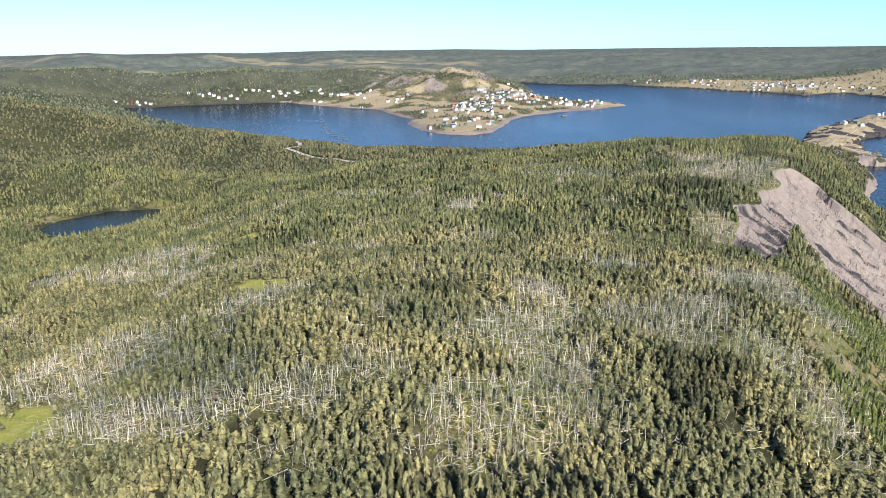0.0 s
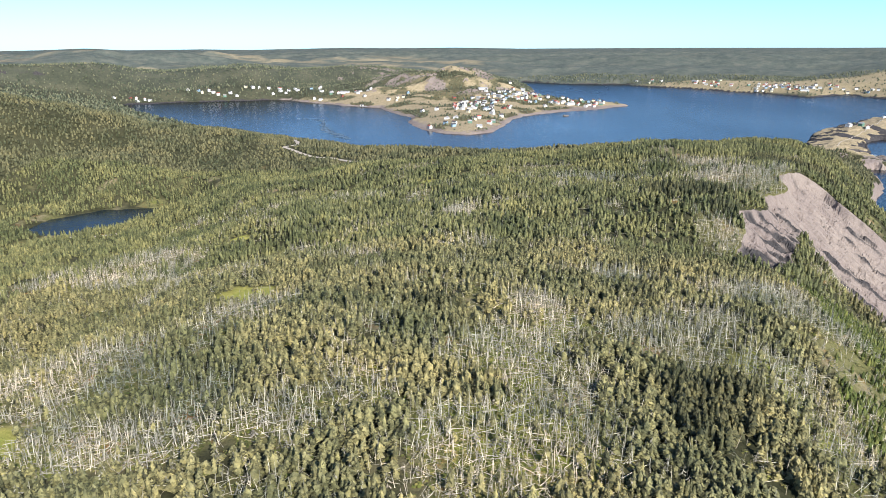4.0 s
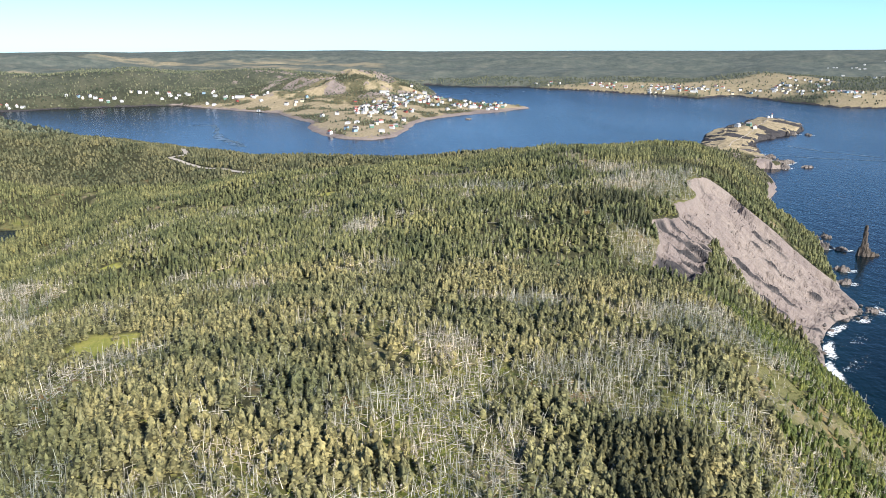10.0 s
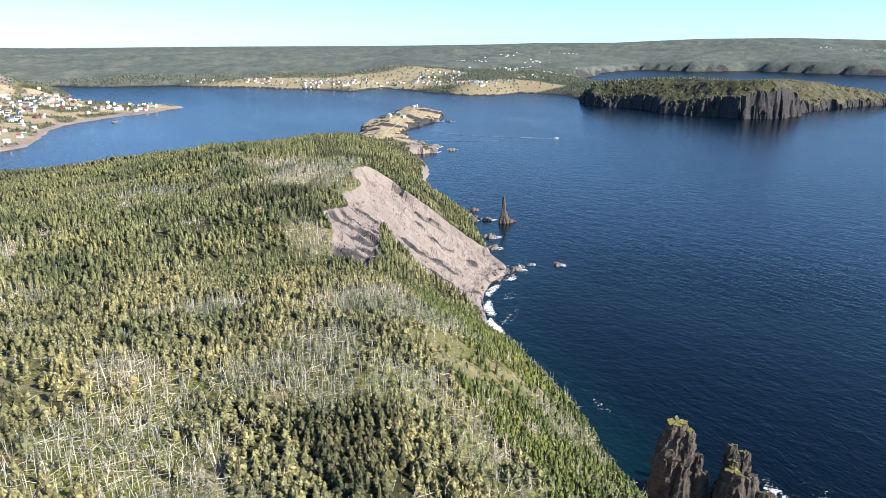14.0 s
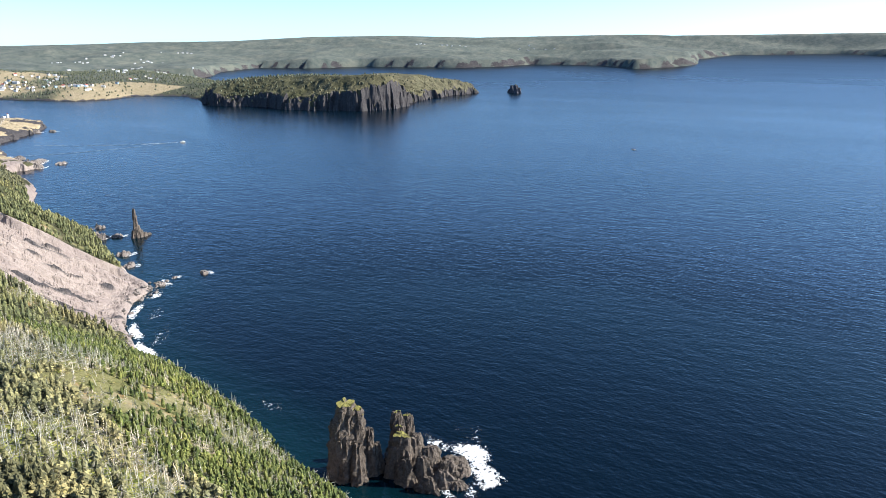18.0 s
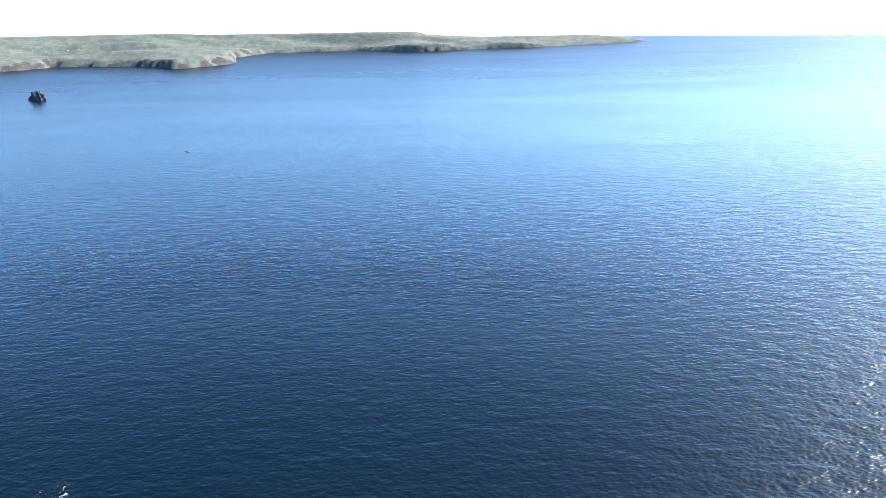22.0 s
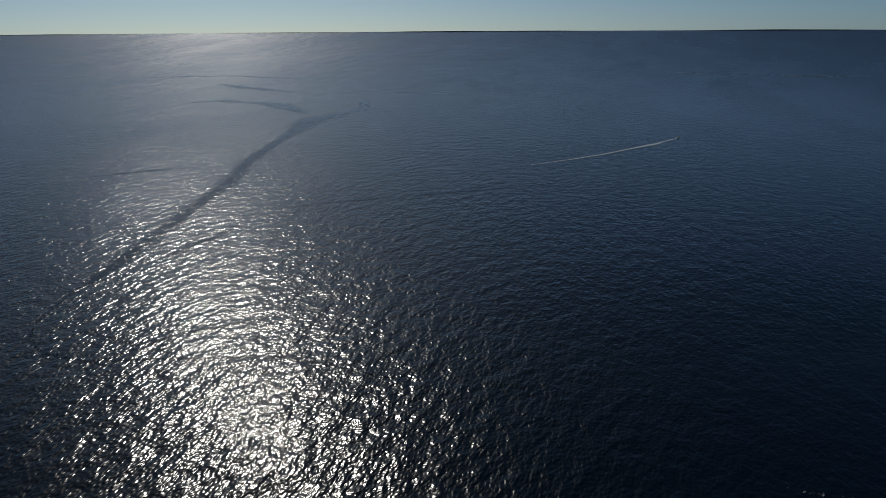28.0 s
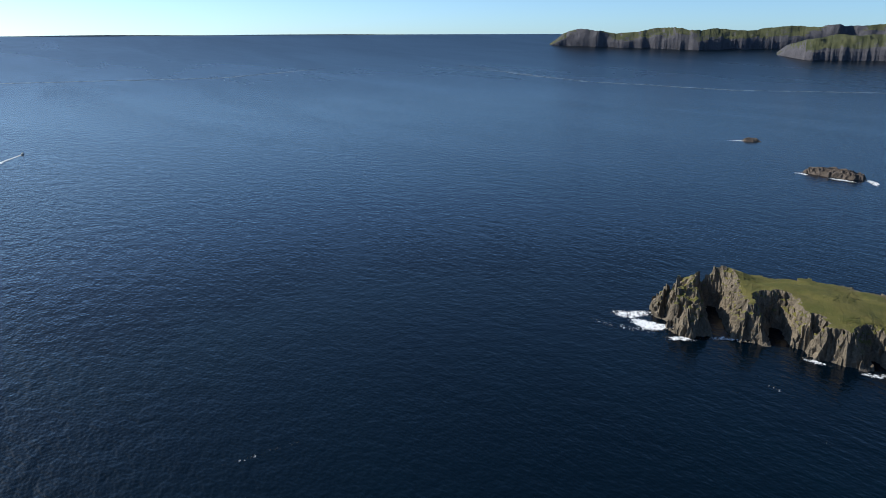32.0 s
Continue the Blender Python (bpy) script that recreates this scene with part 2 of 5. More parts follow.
M_STACK = cliff_material("sea_stack_rock", (0.014, 0.012, 0.011), (0.165, 0.135, 0.11), (0.09, 0.1, 0.022), (0.19, 0.17, 0.055))
M_HEAD = cliff_material("headland_rock", (0.03, 0.032, 0.04), (0.115, 0.112, 0.125), (0.028, 0.04, 0.02), (0.075, 0.08, 0.038), 0.7, 0.3)
M_ROCK = cliff_material("shore_rock", (0.05, 0.045, 0.042), (0.25, 0.215, 0.19), (0.1, 0.1, 0.04), (0.2, 0.18, 0.08), 0.9)


def foliage(name, dark, mid, light, joined):
    m, nt, b = material(name, 0.75, 0.25)
    if joined:
        rnd = nt.nodes.new("ShaderNodeNewGeometry").outputs["Random Per Island"]
    else:
        rnd = nt.nodes.new("ShaderNodeObjectInfo").outputs["Random"]
    c = ramp(nt, rnd, (0.0, dark), (0.35, mid), (0.8, light), (1.0, tuple(0.5 * (p + q) for p, q in zip(mid, light))))
    tone = ramp(nt, grain(nt, 0.022, 5, 0.65), (0.36, (0.52, 0.6, 0.58)), (0.5, (0.93, 0.95, 0.93)), (0.64, (1.24, 1.17, 1.08)))
    c = mixed(nt, 1.0, c, tone, 'MULTIPLY')
    color(nt, b, mixed(nt, 1.0, c, ramp(nt, grain(nt, 0.34, 4, 0.65), (0.34, (0.42, 0.46, 0.46)), (0.5, (0.95, 0.95, 0.95)), (0.68, (1.5, 1.44, 1.3))), 'MULTIPLY'))
    return m


FIR = ((0.05, 0.047, 0.024), (0.14, 0.13, 0.062), (0.25, 0.228, 0.112))
M_FIR, M_FIR_ONE = foliage("fir_needles_joined", *FIR, True), foliage("fir_needles", *FIR, False)
YOUNG = ((0.034, 0.05, 0.013), (0.08, 0.1, 0.025), (0.135, 0.142, 0.042))
M_HILL = foliage("hill_fir_needles", (0.045, 0.048, 0.022), (0.11, 0.114, 0.05), (0.172, 0.168, 0.076), True)
M_YOUNG = foliage("young_fir_needles", *YOUNG, True)
GREY = ((0.2, 0.18, 0.145), (0.36, 0.325, 0.27), (0.54, 0.5, 0.43))
M_BLEAK = foliage("withered_needles", (0.14, 0.125, 0.1), (0.23, 0.205, 0.17), (0.34, 0.31, 0.26), True)
# needles of the far firs, the crowns' own shading put into the darker colour
M_FAR_SHADED = foliage("far_fir_shaded_needles", (0.045, 0.056, 0.036), (0.085, 0.096, 0.062), (0.145, 0.145, 0.092), True)
M_HEATHY = foliage("heath_fir_needles", (0.05, 0.05, 0.026), (0.092, 0.09, 0.046), (0.135, 0.127, 0.068), True)
# deep green of the close stands, darkened for the shadow they throw on themselves
M_SHADE = foliage("shaded_dense_fir_needles", (0.025, 0.028, 0.014), (0.065, 0.066, 0.032), (0.12, 0.112, 0.055), True)
M_DEAD, M_DEAD_ONE = foliage("dead_wood_joined", *GREY, True), foliage("dead_wood", *GREY, False)
SHRUB = ((0.07, 0.085, 0.02), (0.14, 0.15, 0.04), (0.24, 0.205, 0.085))
M_SHRUB = foliage("shrub_leaves", *SHRUB, True)
M_BARK, nt, b = material("fir_bark", 0.9, 0.1)
color(nt, b, ramp(nt, grain(nt, 2.5, 4, 0.6, (1, 1, 0.2)), (0.3, (0.06, 0.048, 0.038)), (0.7, (0.2, 0.17, 0.14))))


def paint(name, c, rough=0.6, wear=0.12):
    m, nt, b = material(name, rough, 0.3)
    lo = tuple(v * (1 - wear) for v in c)
    color(nt, b, mixed(nt, 0.5, ramp(nt, grain(nt, 0.8, 4), (0.3, lo), (0.7, c)), ramp(nt, grain(nt, 5, 3, 0.6, (0.2, 0.2, 1)), (0.3, lo), (0.7, c))))
    return m


M_WHITE = paint("white_clapboard", (0.6, 0.595, 0.57))
M_CREAM = paint("cream_clapboard", (0.66, 0.6, 0.45))
M_RED = paint("red_ochre_boards", (0.3, 0.06, 0.045))
M_GREENP = paint("green_boards", (0.12, 0.22, 0.16))
M_BLUEP = paint("blue_boards", (0.25, 0.36, 0.45))
M_ROOF_DARK = paint("dark_shingle", (0.07, 0.07, 0.075), 0.85)
M_ROOF_GREY = paint("grey_shingle", (0.3, 0.3, 0.3), 0.85)
M_ROOF_RED = paint("red_shingle", (0.3, 0.09, 0.07), 0.85)
M_GLASS = paint("dark_window_glass", (0.03, 0.035, 0.045), 0.1)
M_GRAVEL = paint("road_gravel", (0.42, 0.37, 0.31), 0.95, 0.3)
M_TAR = paint("dark_hull", (0.05, 0.06, 0.08), 0.5)

# ---- helpers for meshes ----
def value_noise(x, y, seed):
    xi, yi = np.floor(x).astype(np.int64), np.floor(y).astype(np.int64)
    fx, fy = x - xi, y - yi
    fx, fy = fx * fx * (3 - 2 * fx), fy * fy * (3 - 2 * fy)

    def lattice(i, j):
        h = (i * 374761393 + j * 668265263 + seed * 362437) & 0xFFFFFFFF
        h = ((h ^ (h >> 13)) * 1274126177) & 0xFFFFFFFF
        return ((h ^ (h >> 16)) & 0xFFFF) / 65535.0

    return (lattice(xi, yi) * (1 - fx) + lattice(xi + 1, yi) * fx) * (1 - fy) + (lattice(xi, yi + 1) * (1 - fx) + lattice(xi + 1, yi + 1) * fx) * fy


def fbm(x, y, size, octaves=4, seed=1):
    """Noise of about -1 to 1, its largest swellings size metres across."""
    x, y = np.asarray(x, float) / size, np.asarray(y, float) / size
    out, amp, total = 0, 1.0, 0
    for k in range(octaves):
        out = out + amp * (2 * value_noise(x * 2 ** k + 17.3 * k, y * 2 ** k - 9.1 * k, seed + k) - 1)
        total += amp
        amp *= 0.5
    return out / total * 1.6


def shore(x, y, poly):
    """Metres from the outline, positive inside."""
    poly = np.asarray(poly, float)
    shape = np.shape(x)
    x, y = np.ravel(x), np.ravel(y)
    best, inside = np.full(x.shape, 1e18), np.zeros(x.shape, bool)
    for (ax, ay), (bx, by) in zip(poly, np.roll(poly, -1, 0)):
        dx, dy = bx - ax, by - ay
        s = np.clip(((x - ax) * dx + (y - ay) * dy) / (dx * dx + dy * dy + 1e-9), 0, 1)
        best = np.minimum(best, (x - ax - s * dx) ** 2 + (y - ay - s * dy) ** 2)
        cross = (ay > y) != (by > y)
        inside ^= cross & (x < (bx - ax) * (y - ay) / np.where(by == ay, 1e-9, by - ay) + ax)
    return (np.sqrt(best) * np.where(inside, 1, -1)).reshape(shape)


def blocks(x, y, size, seed, turn=0.5):
    """A value of 0 to 1 for each block of a jointed rock."""
    c, s = math.cos(turn), math.sin(turn)
    return value_noise(np.floor((x * c + y * s) / size), np.floor((y * c - x * s) / (0.7 * size)), seed)


def lofty(x, y, hills, soft):
    """A smooth height through hills and hollows (x, y, height)."""
    top = bottom = 0
    for hx, hy, hz in hills:
        w = 1.0 / ((x - hx) ** 2 + (y - hy) ** 2 + soft * soft) ** 2
        top, bottom = top + w * hz, bottom + w
    return top / bottom


def smoothstep(v, lo, hi):
    t = np.clip((v - lo) / (hi - lo), 0, 1)
    return t * t * (3 - 2 * t)


NEAR, CURVE = 2000.0, 1 / 14.7e6
_drawn = np.concatenate([np.arange(0, NEAR, 50), np.linspace(NEAR, 4849, 400)])
_rise = 140.6 * (np.maximum(_drawn - NEAR, 0) / (4850 - NEAR)) ** 1.6
_true = ((EYE_Z - _rise) - np.sqrt(np.maximum((EYE_Z - _rise) ** 2 - 4 * CURVE * _drawn ** 2 * EYE_Z, 0))) / (2 * CURVE * np.maximum(_drawn, 1e-9))
_true[0] = 0


def far_draw(p):
    """Draws what lies beyond 2 km in towards 4.85 km along its line of sight, smaller by as much, with the earth's curve."""
    p = np.array(p, float)
    r = np.maximum(np.hypot(p[:, 0], p[:, 1]), 1e-6)
    p[:, 2] -= r * r * CURVE
    k = np.where(r > NEAR, np.interp(r, _true, _drawn) / r, 1.0)
    return np.stack([p[:, 0] * k, p[:, 1] * k, EYE_Z + (p[:, 2] - EYE_Z) * k], 1)


def mesh_from(name, verts, faces, mats, smooth=False, index=None, **attributes):
    """A mesh of numpy verts (n, 3) and faces, all of them with as many corners."""
    faces = np.asarray(faces, np.int32)
    me = bpy.data.meshes.new(name)
    me.vertices.add(len(verts))
    me.vertices.foreach_set("co", np.asarray(verts, np.float32).ravel())
    me.loops.add(faces.size)
    me.loops.foreach_set("vertex_index", faces.ravel())
    me.polygons.add(len(faces))
    me.polygons.foreach_set("loop_start", np.arange(0, faces.size, faces.shape[1], dtype=np.int32))
    me.polygons.foreach_set("use_smooth", np.broadcast_to(smooth, (len(faces),)).astype(bool))
    for m in mats if isinstance(mats, (list, tuple)) else [mats]:
        me.materials.append(m)
    if index is not None:
        me.polygons.foreach_set("material_index", np.asarray(index, np.int32))
    for key, values in attributes.items():
        a = me.attributes.new(key, 'FLOAT', 'POINT')
        a.data.foreach_set("value", np.asarray(values, np.float32))
    me.update(calc_edges=True)
    return me


def grid_patch(x0, x1, y0, y1, step, height, skip=None, cut=-4.0):
    """The vertices and quads of a height field, without what lies under water."""
    gx, gy = np.meshgrid(np.arange(x0, x1 + step / 2, step), np.arange(y0, y1 + step / 2, step))
    z = height(gx, gy)
    n, m = gx.shape
    i = (np.arange(n - 1)[:, None] * m + np.arange(m - 1)[None]).ravel()
    quads = np.stack([i, i + 1, i + m + 1, i + m], 1)
    zf = z.ravel()
    keep = zf[quads].max(1) > cut
    if skip is not None:
        cx, cy = gx.ravel()[quads].mean(1), gy.ravel()[quads].mean(1)
        keep &= ~skip(cx, cy)
    quads = quads[keep]
    used, back = np.unique(quads, return_inverse=True)
    return np.stack([gx.ravel(), gy.ravel(), zf], 1)[used], back.reshape(-1, 4)


# ---- the land ----
COAST_EAST = [(40, -60), (120, 20), (168, 95), (187, 147), (210, 198), (225, 262), (240, 317), (249, 340), (268, 370), (303, 403), (325, 408), (338, 424), (346, 456), (389, 545), (393, 579), (410, 660), (480, 780), (540, 900),
              (556, 952), (600, 962), (622, 1028), (631, 1094), (673, 1185), (743, 1267), (805, 1307), (888, 1369), (938, 1475), (950, 1606), (869, 1558), (816, 1491), (722, 1391), (661, 1324), (608, 1228), (540, 1110)]
COAST_BAY = [(430, 1040), (330, 1060), (246, 1030), (135, 1000), (30, 985), (-60, 1010), (-170, 1110), (-300, 1220), (-480, 1380), (-720, 1660), (-960, 1990), (-975, 2031), (-914, 2044), (-823, 2112), (-683, 2159), (-537, 2208), (-402, 2050),
             (-273, 1946), (-219, 1930), (-124, 1649), (-100, 1463), (-52, 1373), (15, 1351), (67, 1384), (92, 1514), (150, 1693), (205, 1759), (284, 1812), (370, 1885), (467, 1981), (440, 2040), (388, 2067), (254, 2187), (234, 2331), (257, 2672), (161, 3059)]
COAST_NORTH = [(100, 3400), (442, 3013), (669, 2976), (707, 2890), (857, 2755), (971, 2540), (1061, 2384), (1103, 2275), (1190, 2340), (1283, 2382), (1291, 2120), (1340, 1907), (1436, 1860), (1549, 1913), (1609, 1756), (1450, 1520), (1411, 1437), (1400, 1350),
               (1420, 1266), (1405, 1180), (1429, 1087), (1480, 980), (1519, 933), (1600, 950), (1679, 998), (1865, 1018), (2079, 976), (2130, 1030), (2080, 1150), (1980, 1400), (1950, 1800), (2300, 2400), (2845, 2826), (3353, 3036), (3354, 2650), (3699, 2522)]
COAST_FAR = [(3708, 2217), (3751, 1889), (3955, 1722), (4358, 1692), (4362, 1258), (4100, 1010), (3950, 934), (3976, 880), (4300, 800), (4675, 740), (5600, 900), (6873, 812), (7351, 344), (7736, 0), (6983, -397), (7064, -721), (7721, -1263), (8214, -1942),
             (10321, -3333), (13500, -5700), (15500, -5900), (16500, 4000), (16000, 16000), (-4000, 16500), (-16000, 9000), (-9000, 300), (-3000, -300), (-900, -10), (-420, 40), (-240, -10), (-120, -80)]
INLET = [(4720, 2090), (4760, 1850), (5240, 1660), (5430, 1570), (5750, 1790), (5540, 2170), (5080, 2190)]
COAST = COAST_EAST + COAST_BAY + COAST_NORTH + COAST_FAR

HILLS_NEAR = [(0, -60, 62), (0, 60, 80), (-44, 141, 86), (-94, 146, 71), (22, 153, 79), (63, 151, 72), (116, 152, 62), (-38, 175, 88), (-52, 206, 82), (20, 185, 82), (86, 196, 77), (141, 237, 69), (-94, 247, 71), (9, 338, 71),
              (168, 332, 54), (236, 470, 84), (150, 430, 78), (60, 480, 72), (175, 625, 81), (260, 620, 78), (30, 600, 66), (-60, 640, 56), (326, 563, 70), (-90, 440, 58), (-190, 240, 44), (-150, 380, 44), (-20, 640, 66), (-20, 715, 50), (30, 690, 57), (88, 695, 58), (135, 690, 66), (184, 680, 77), (240, 680, 74), (300, 680, 76), (330, 640, 79), (345, 680, 70), (-60, 745, 36), (30, 770, 42), (95, 770, 46), (-22, 770, 40), (160, 760, 52), (230, 760, 52)]
HILLS_WEST = [(-250, 480, 24), (-340, 610, 9), (-300, 530, 14), (-400, 560, 9), (-420, 640, 12), (-450, 480, 24), (-400, 300, 34), (-624, 919, 110), (-567, 953, 94), (-505, 985, 79), (-437, 1015, 57), (-346, 995, 52), (-258, 968, 40), (-208, 959, 37),
              (-139, 980, 33), (-60, 800, 44), (-300, 800, 30), (-420, 800, 44), (-200, 740, 30), (-560, 700, 52), (-130, 600, 44), (60, 900, 30), (200, 900, 36), (350, 880, 44), (420, 960, 50), (500, 1010, 32), (-900, 1100, 84), (-737, 1071, 86), (-670, 1112, 72), (-563, 1100, 58), (-515, 1193, 34), (-471, 1210, 30), (-470, 1100, 34), (-433, 1110, 36), (-375, 1085, 34), (-400, 1154, 28), (-310, 1030, 36), (-348, 1138, 22), (-235, 1020, 26), (-800, 600, 70), (620, 1180, 20), (720, 1330, 18), (880, 1500, 17)]
HILLS_MID = [(-20, 2250, 100), (25, 2240, 80), (-100, 2280, 66), (90, 2230, 62), (170, 2260, 58), (210, 2330, 44), (0, 1900, 16), (60, 1600, 12), (-60, 1480, 9), (300, 1880, 8), (-220, 2150, 38), (-330, 2150, 24), (-500, 2350, 34), (0, 2700, 40), (-900, 2200, 30), (-800, 2500, 90), (-1300, 2300, 110), (-400, 2800, 100),
             (900, 2900, 24), (1200, 2500, 18), (1400, 2200, 22), (1500, 2600, 34), (1750, 1700, 30), (1500, 1330, 70), (1470, 1150, 74), (1540, 1000, 82), (1640, 1080, 66), (1900, 1120, 62), (2060, 1050, 60), (1750, 1350, 60), (2200, 2600, 46)]
# lines of sight to the far ridges: bearing and height above the level of the eye, in degrees
RIDGES = [(-60, -0.7), (-36, -1.0), (-30.2, -0.84), (-27.4, -0.6), (-24.9, -0.93), (-19.5, -0.86), (-16.3, -1.0), (-9.2, -0.73), (-4.8, -0.82), (-0.4, -0.74), (4.8, -0.95), (16.5, -0.83), (27.5, -0.8), (31.6, -0.72), (40, -0.48), (46, -0.45), (52, -0.18), (58, -0.12), (64.7, -0.3), (75, -0.15), (87, 0.04), (95.0, 0.14), (95.6, -0.18), (100, -0.42), (104, -0.34), (108.3, -0.21), (112.6, -0.38), (114, -0.7)]
POND = [(-404, 585), (-403, 625), (-369, 668), (-300, 684), (-312, 650), (-322, 600), (-348, 566), (-379, 566)]
SLIDE = [(262, 352), (246, 350), (228, 376), (220, 400), (222, 415), (190, 366), (171, 338), (152, 356), (175, 404), (207, 438), (225, 462), (238, 484), (252, 497), (270, 491), (275, 478), (296, 467), (317, 461), (350, 448), (352, 420), (330, 398), (300, 396)]


def slide_in(x, y):
    """Metres inside the ragged edge of the rock slide."""
    return shore(x, y, SLIDE) + 5.0 * fbm(x, y, 20, 4, 33)


def rib_line(x, y):
    """Where a fin of harder rock stands out of the slide, 0 to 1."""
    down, over = 0.83 * x - 0.56 * y, 0.56 * x + 0.83 * y
    fins = (1 - np.abs(fbm(over + 5.0 * fbm(x, y, 26, 3, 36), down * 0.12, 9, 3, 31))) ** 2
    west = smoothstep(-shore(x, y, [(190, 340), (236, 372), (214, 440), (160, 440)]), -6, 4)
    patchy = smoothstep(fbm(over, down * 0.45, 22, 4, 34), 0.08, 0.35) * west + (1 - west)
    return np.clip(fins * patchy, 0, 1)


def slide_ribs(x, y):
    """Fins, gullies and steps of the slide, in metres."""
    down, over = 0.83 * x - 0.56 * y, 0.56 * x + 0.83 * y
    lobe = smoothstep(218 - x, 0, 14)
    fins = 1.9 * fbm(0.94 * x + 0.34 * y, (0.94 * y - 0.34 * x) * 0.1, 5, 3, 35) - 0.2
    return fins * lobe + (1 - lobe) * 1.5 * fbm(over, down * 0.15, 16, 5, 31) + 2.0 * (1 - lobe) * rib_line(x, y) + 1.5 * (blocks(over, down * 0.3, 2.2, 38, 0.12) - 0.5) + 1.0 * fbm(over, down * 0.08, 4, 3, 37) + 0.8 * (blocks(over, down * 0.3, 7.0, 40, 0.07) - 0.5) + 1.1 * fbm(x, y, 4, 3, 39) - 1.2


def land_height(x, y):
    r = np.hypot(x, y)
    sd = shore(x, y, COAST) + fbm(x, y, 60, 3, 5) * np.where(r < 700, 5, np.where(r < 2600, 9, 20))
    sd = np.where((r > 4500) & (r < 6500), np.minimum(sd, -shore(x, y, INLET) + 25 * fbm(x, y, 120, 3, 22)), sd)
    field = lofty(x, y, HILLS_NEAR + HILLS_WEST + HILLS_MID, 40.0)
    field = field + fbm(x, y, 160, 4, 3) * np.clip(r / 250, 1.2, 6)
    field = field + (8 * fbm(x, y, 60, 4, 6) + 9 * (blocks(x, y, 26, 67) - 0.5) * smoothstep(field, 30, 60)) * ((x > -400) & (x < 330) & (y > 2000) & (y < 2600))
    az = np.degrees(np.arctan2(x, y))
    ridge = EYE_Z + 8500 * np.tan(np.radians(np.interp(az, [a for a, e in RIDGES], [e for a, e in RIDGES]))) + 5.0
    ridge = np.clip(ridge, 30, 300)
    back = ridge * np.clip((r - 2600) / 5900, 0.0, 1.0) ** 0.7 * (0.8 + 0.2 * smoothstep(r, 7000, 8500)) * (1 + 0.5 * fbm(x, y, 1100, 5, 11) * smoothstep(8200 - r, 0, 1500)) + 24 * fbm(x, y, 420, 4, 15) * smoothstep(8000 - r, 0, 1500) + 24 + 60 * smoothstep(-az, 8, 20) * smoothstep(r, 2500, 3600) * smoothstep(6500 - r, 0, 2000) * (0.6 + fbm(x, y, 800, 4, 13))
    back = np.where(r > 8500, ridge * (1 - 0.25 * (r - 8500) / 8500), back)
    field = field * (1 - smoothstep(r, 2500, 3300)) + back * smoothstep(r, 2500, 3300)
    east = (x > -250) & (x < 560) & (y < 860)
    toe = np.where(east, 9 - 6 * smoothstep(y, 262, 325) + 6 * smoothstep(y, 480, 560), 3.0)
    north = smoothstep(y, 700, 960) * (r < 1300)
    rise = np.where(r < 1300, 0.74 * (1 - north) + 0.3 * north, 0.16 + 0.34 * smoothstep(y, 2080, 2200) * (x < 400))
    fort = (x > 380) & (y > 930) & (y < 1700) & (x < 1000)
    toe, rise = np.where(fort, 7.0, toe), np.where(fort, 0.22, rise)
    sd = sd + np.where(fort, 9 * fbm(x, y, 40, 4, 63) + 10 * (blocks(x, y, 15, 69, 0.7) - 0.5), 0)
    field = field + np.where(fort, 5 * fbm(x, y, 45, 4, 64) + 3 * (blocks(x, y, 11, 70, 0.7) - 0.5), 0)
    sker = (x > 1370) & (x < 2200) & (y > 880) & (y < 1560)
    bluff = np.exp(-(((x - 1530) / 110) ** 2 + ((y - 990) / 130) ** 2))
    toe, rise = np.where(sker, 26 + 34 * bluff + 20 * fbm(x, y, 150, 3, 51), toe), np.where(sker, 0.35, rise)
    sd = sd + np.where(sker, 14 * fbm(x, y, 120, 3, 61) + 4 * fbm(x, y, 32, 3, 62) + 7 * (blocks(x, y, 44, 65) - 0.5) + 12 * (blocks(x, y, 17, 66, 0.2) - 0.5) + 14 * fbm(x, y, 60, 3, 68), 0)
    heads = r > 3300
    toe, rise = np.where(heads, 30 + 26 * fbm(x, y, 900, 2, 21) + 44 * np.exp(-(((x - 4150) / 350) ** 2 + ((y - 900) / 260) ** 2)), toe), np.where(heads, 0.1, rise)
    lip = np.clip(sd / np.where(sker, 13.0, np.where(heads, 25.0, 5.0)), 0, 1) ** np.where(sker, 0.55, 1.0)
    top = toe * lip + rise * np.maximum(sd, 0)
    k = 6.0
    h = -k * np.log(np.exp(-np.clip(field, -50, 400) / k) + np.exp(-np.clip(top, -50, 400) / k))
    h = np.where(field - top > 60, top, np.where(top - field > 60, field, h))
    # the pond lies in a hollow
    pd = shore(x, y, POND)
    away = np.maximum(-pd, 0)
    h = np.minimum(h, 9.2 + 0.1 * away + 0.006 * away ** 2)
    h = np.where(pd > 0, 7.0, h)
    # the rock slide has bitten into the hillside
    sl = slide_in(x, y)
    h = h - (7.0 - 4.5 * smoothstep(235 - x, 0, 20)) * smoothstep(sl, 0, 6) * smoothstep(h, 2, 14)
    h = h + smoothstep(sl, 0, 4) * smoothstep(h, 0, 8) * slide_ribs(x, y)
    return np.where(sd < 0, np.maximum(sd * 0.5, -6), h)


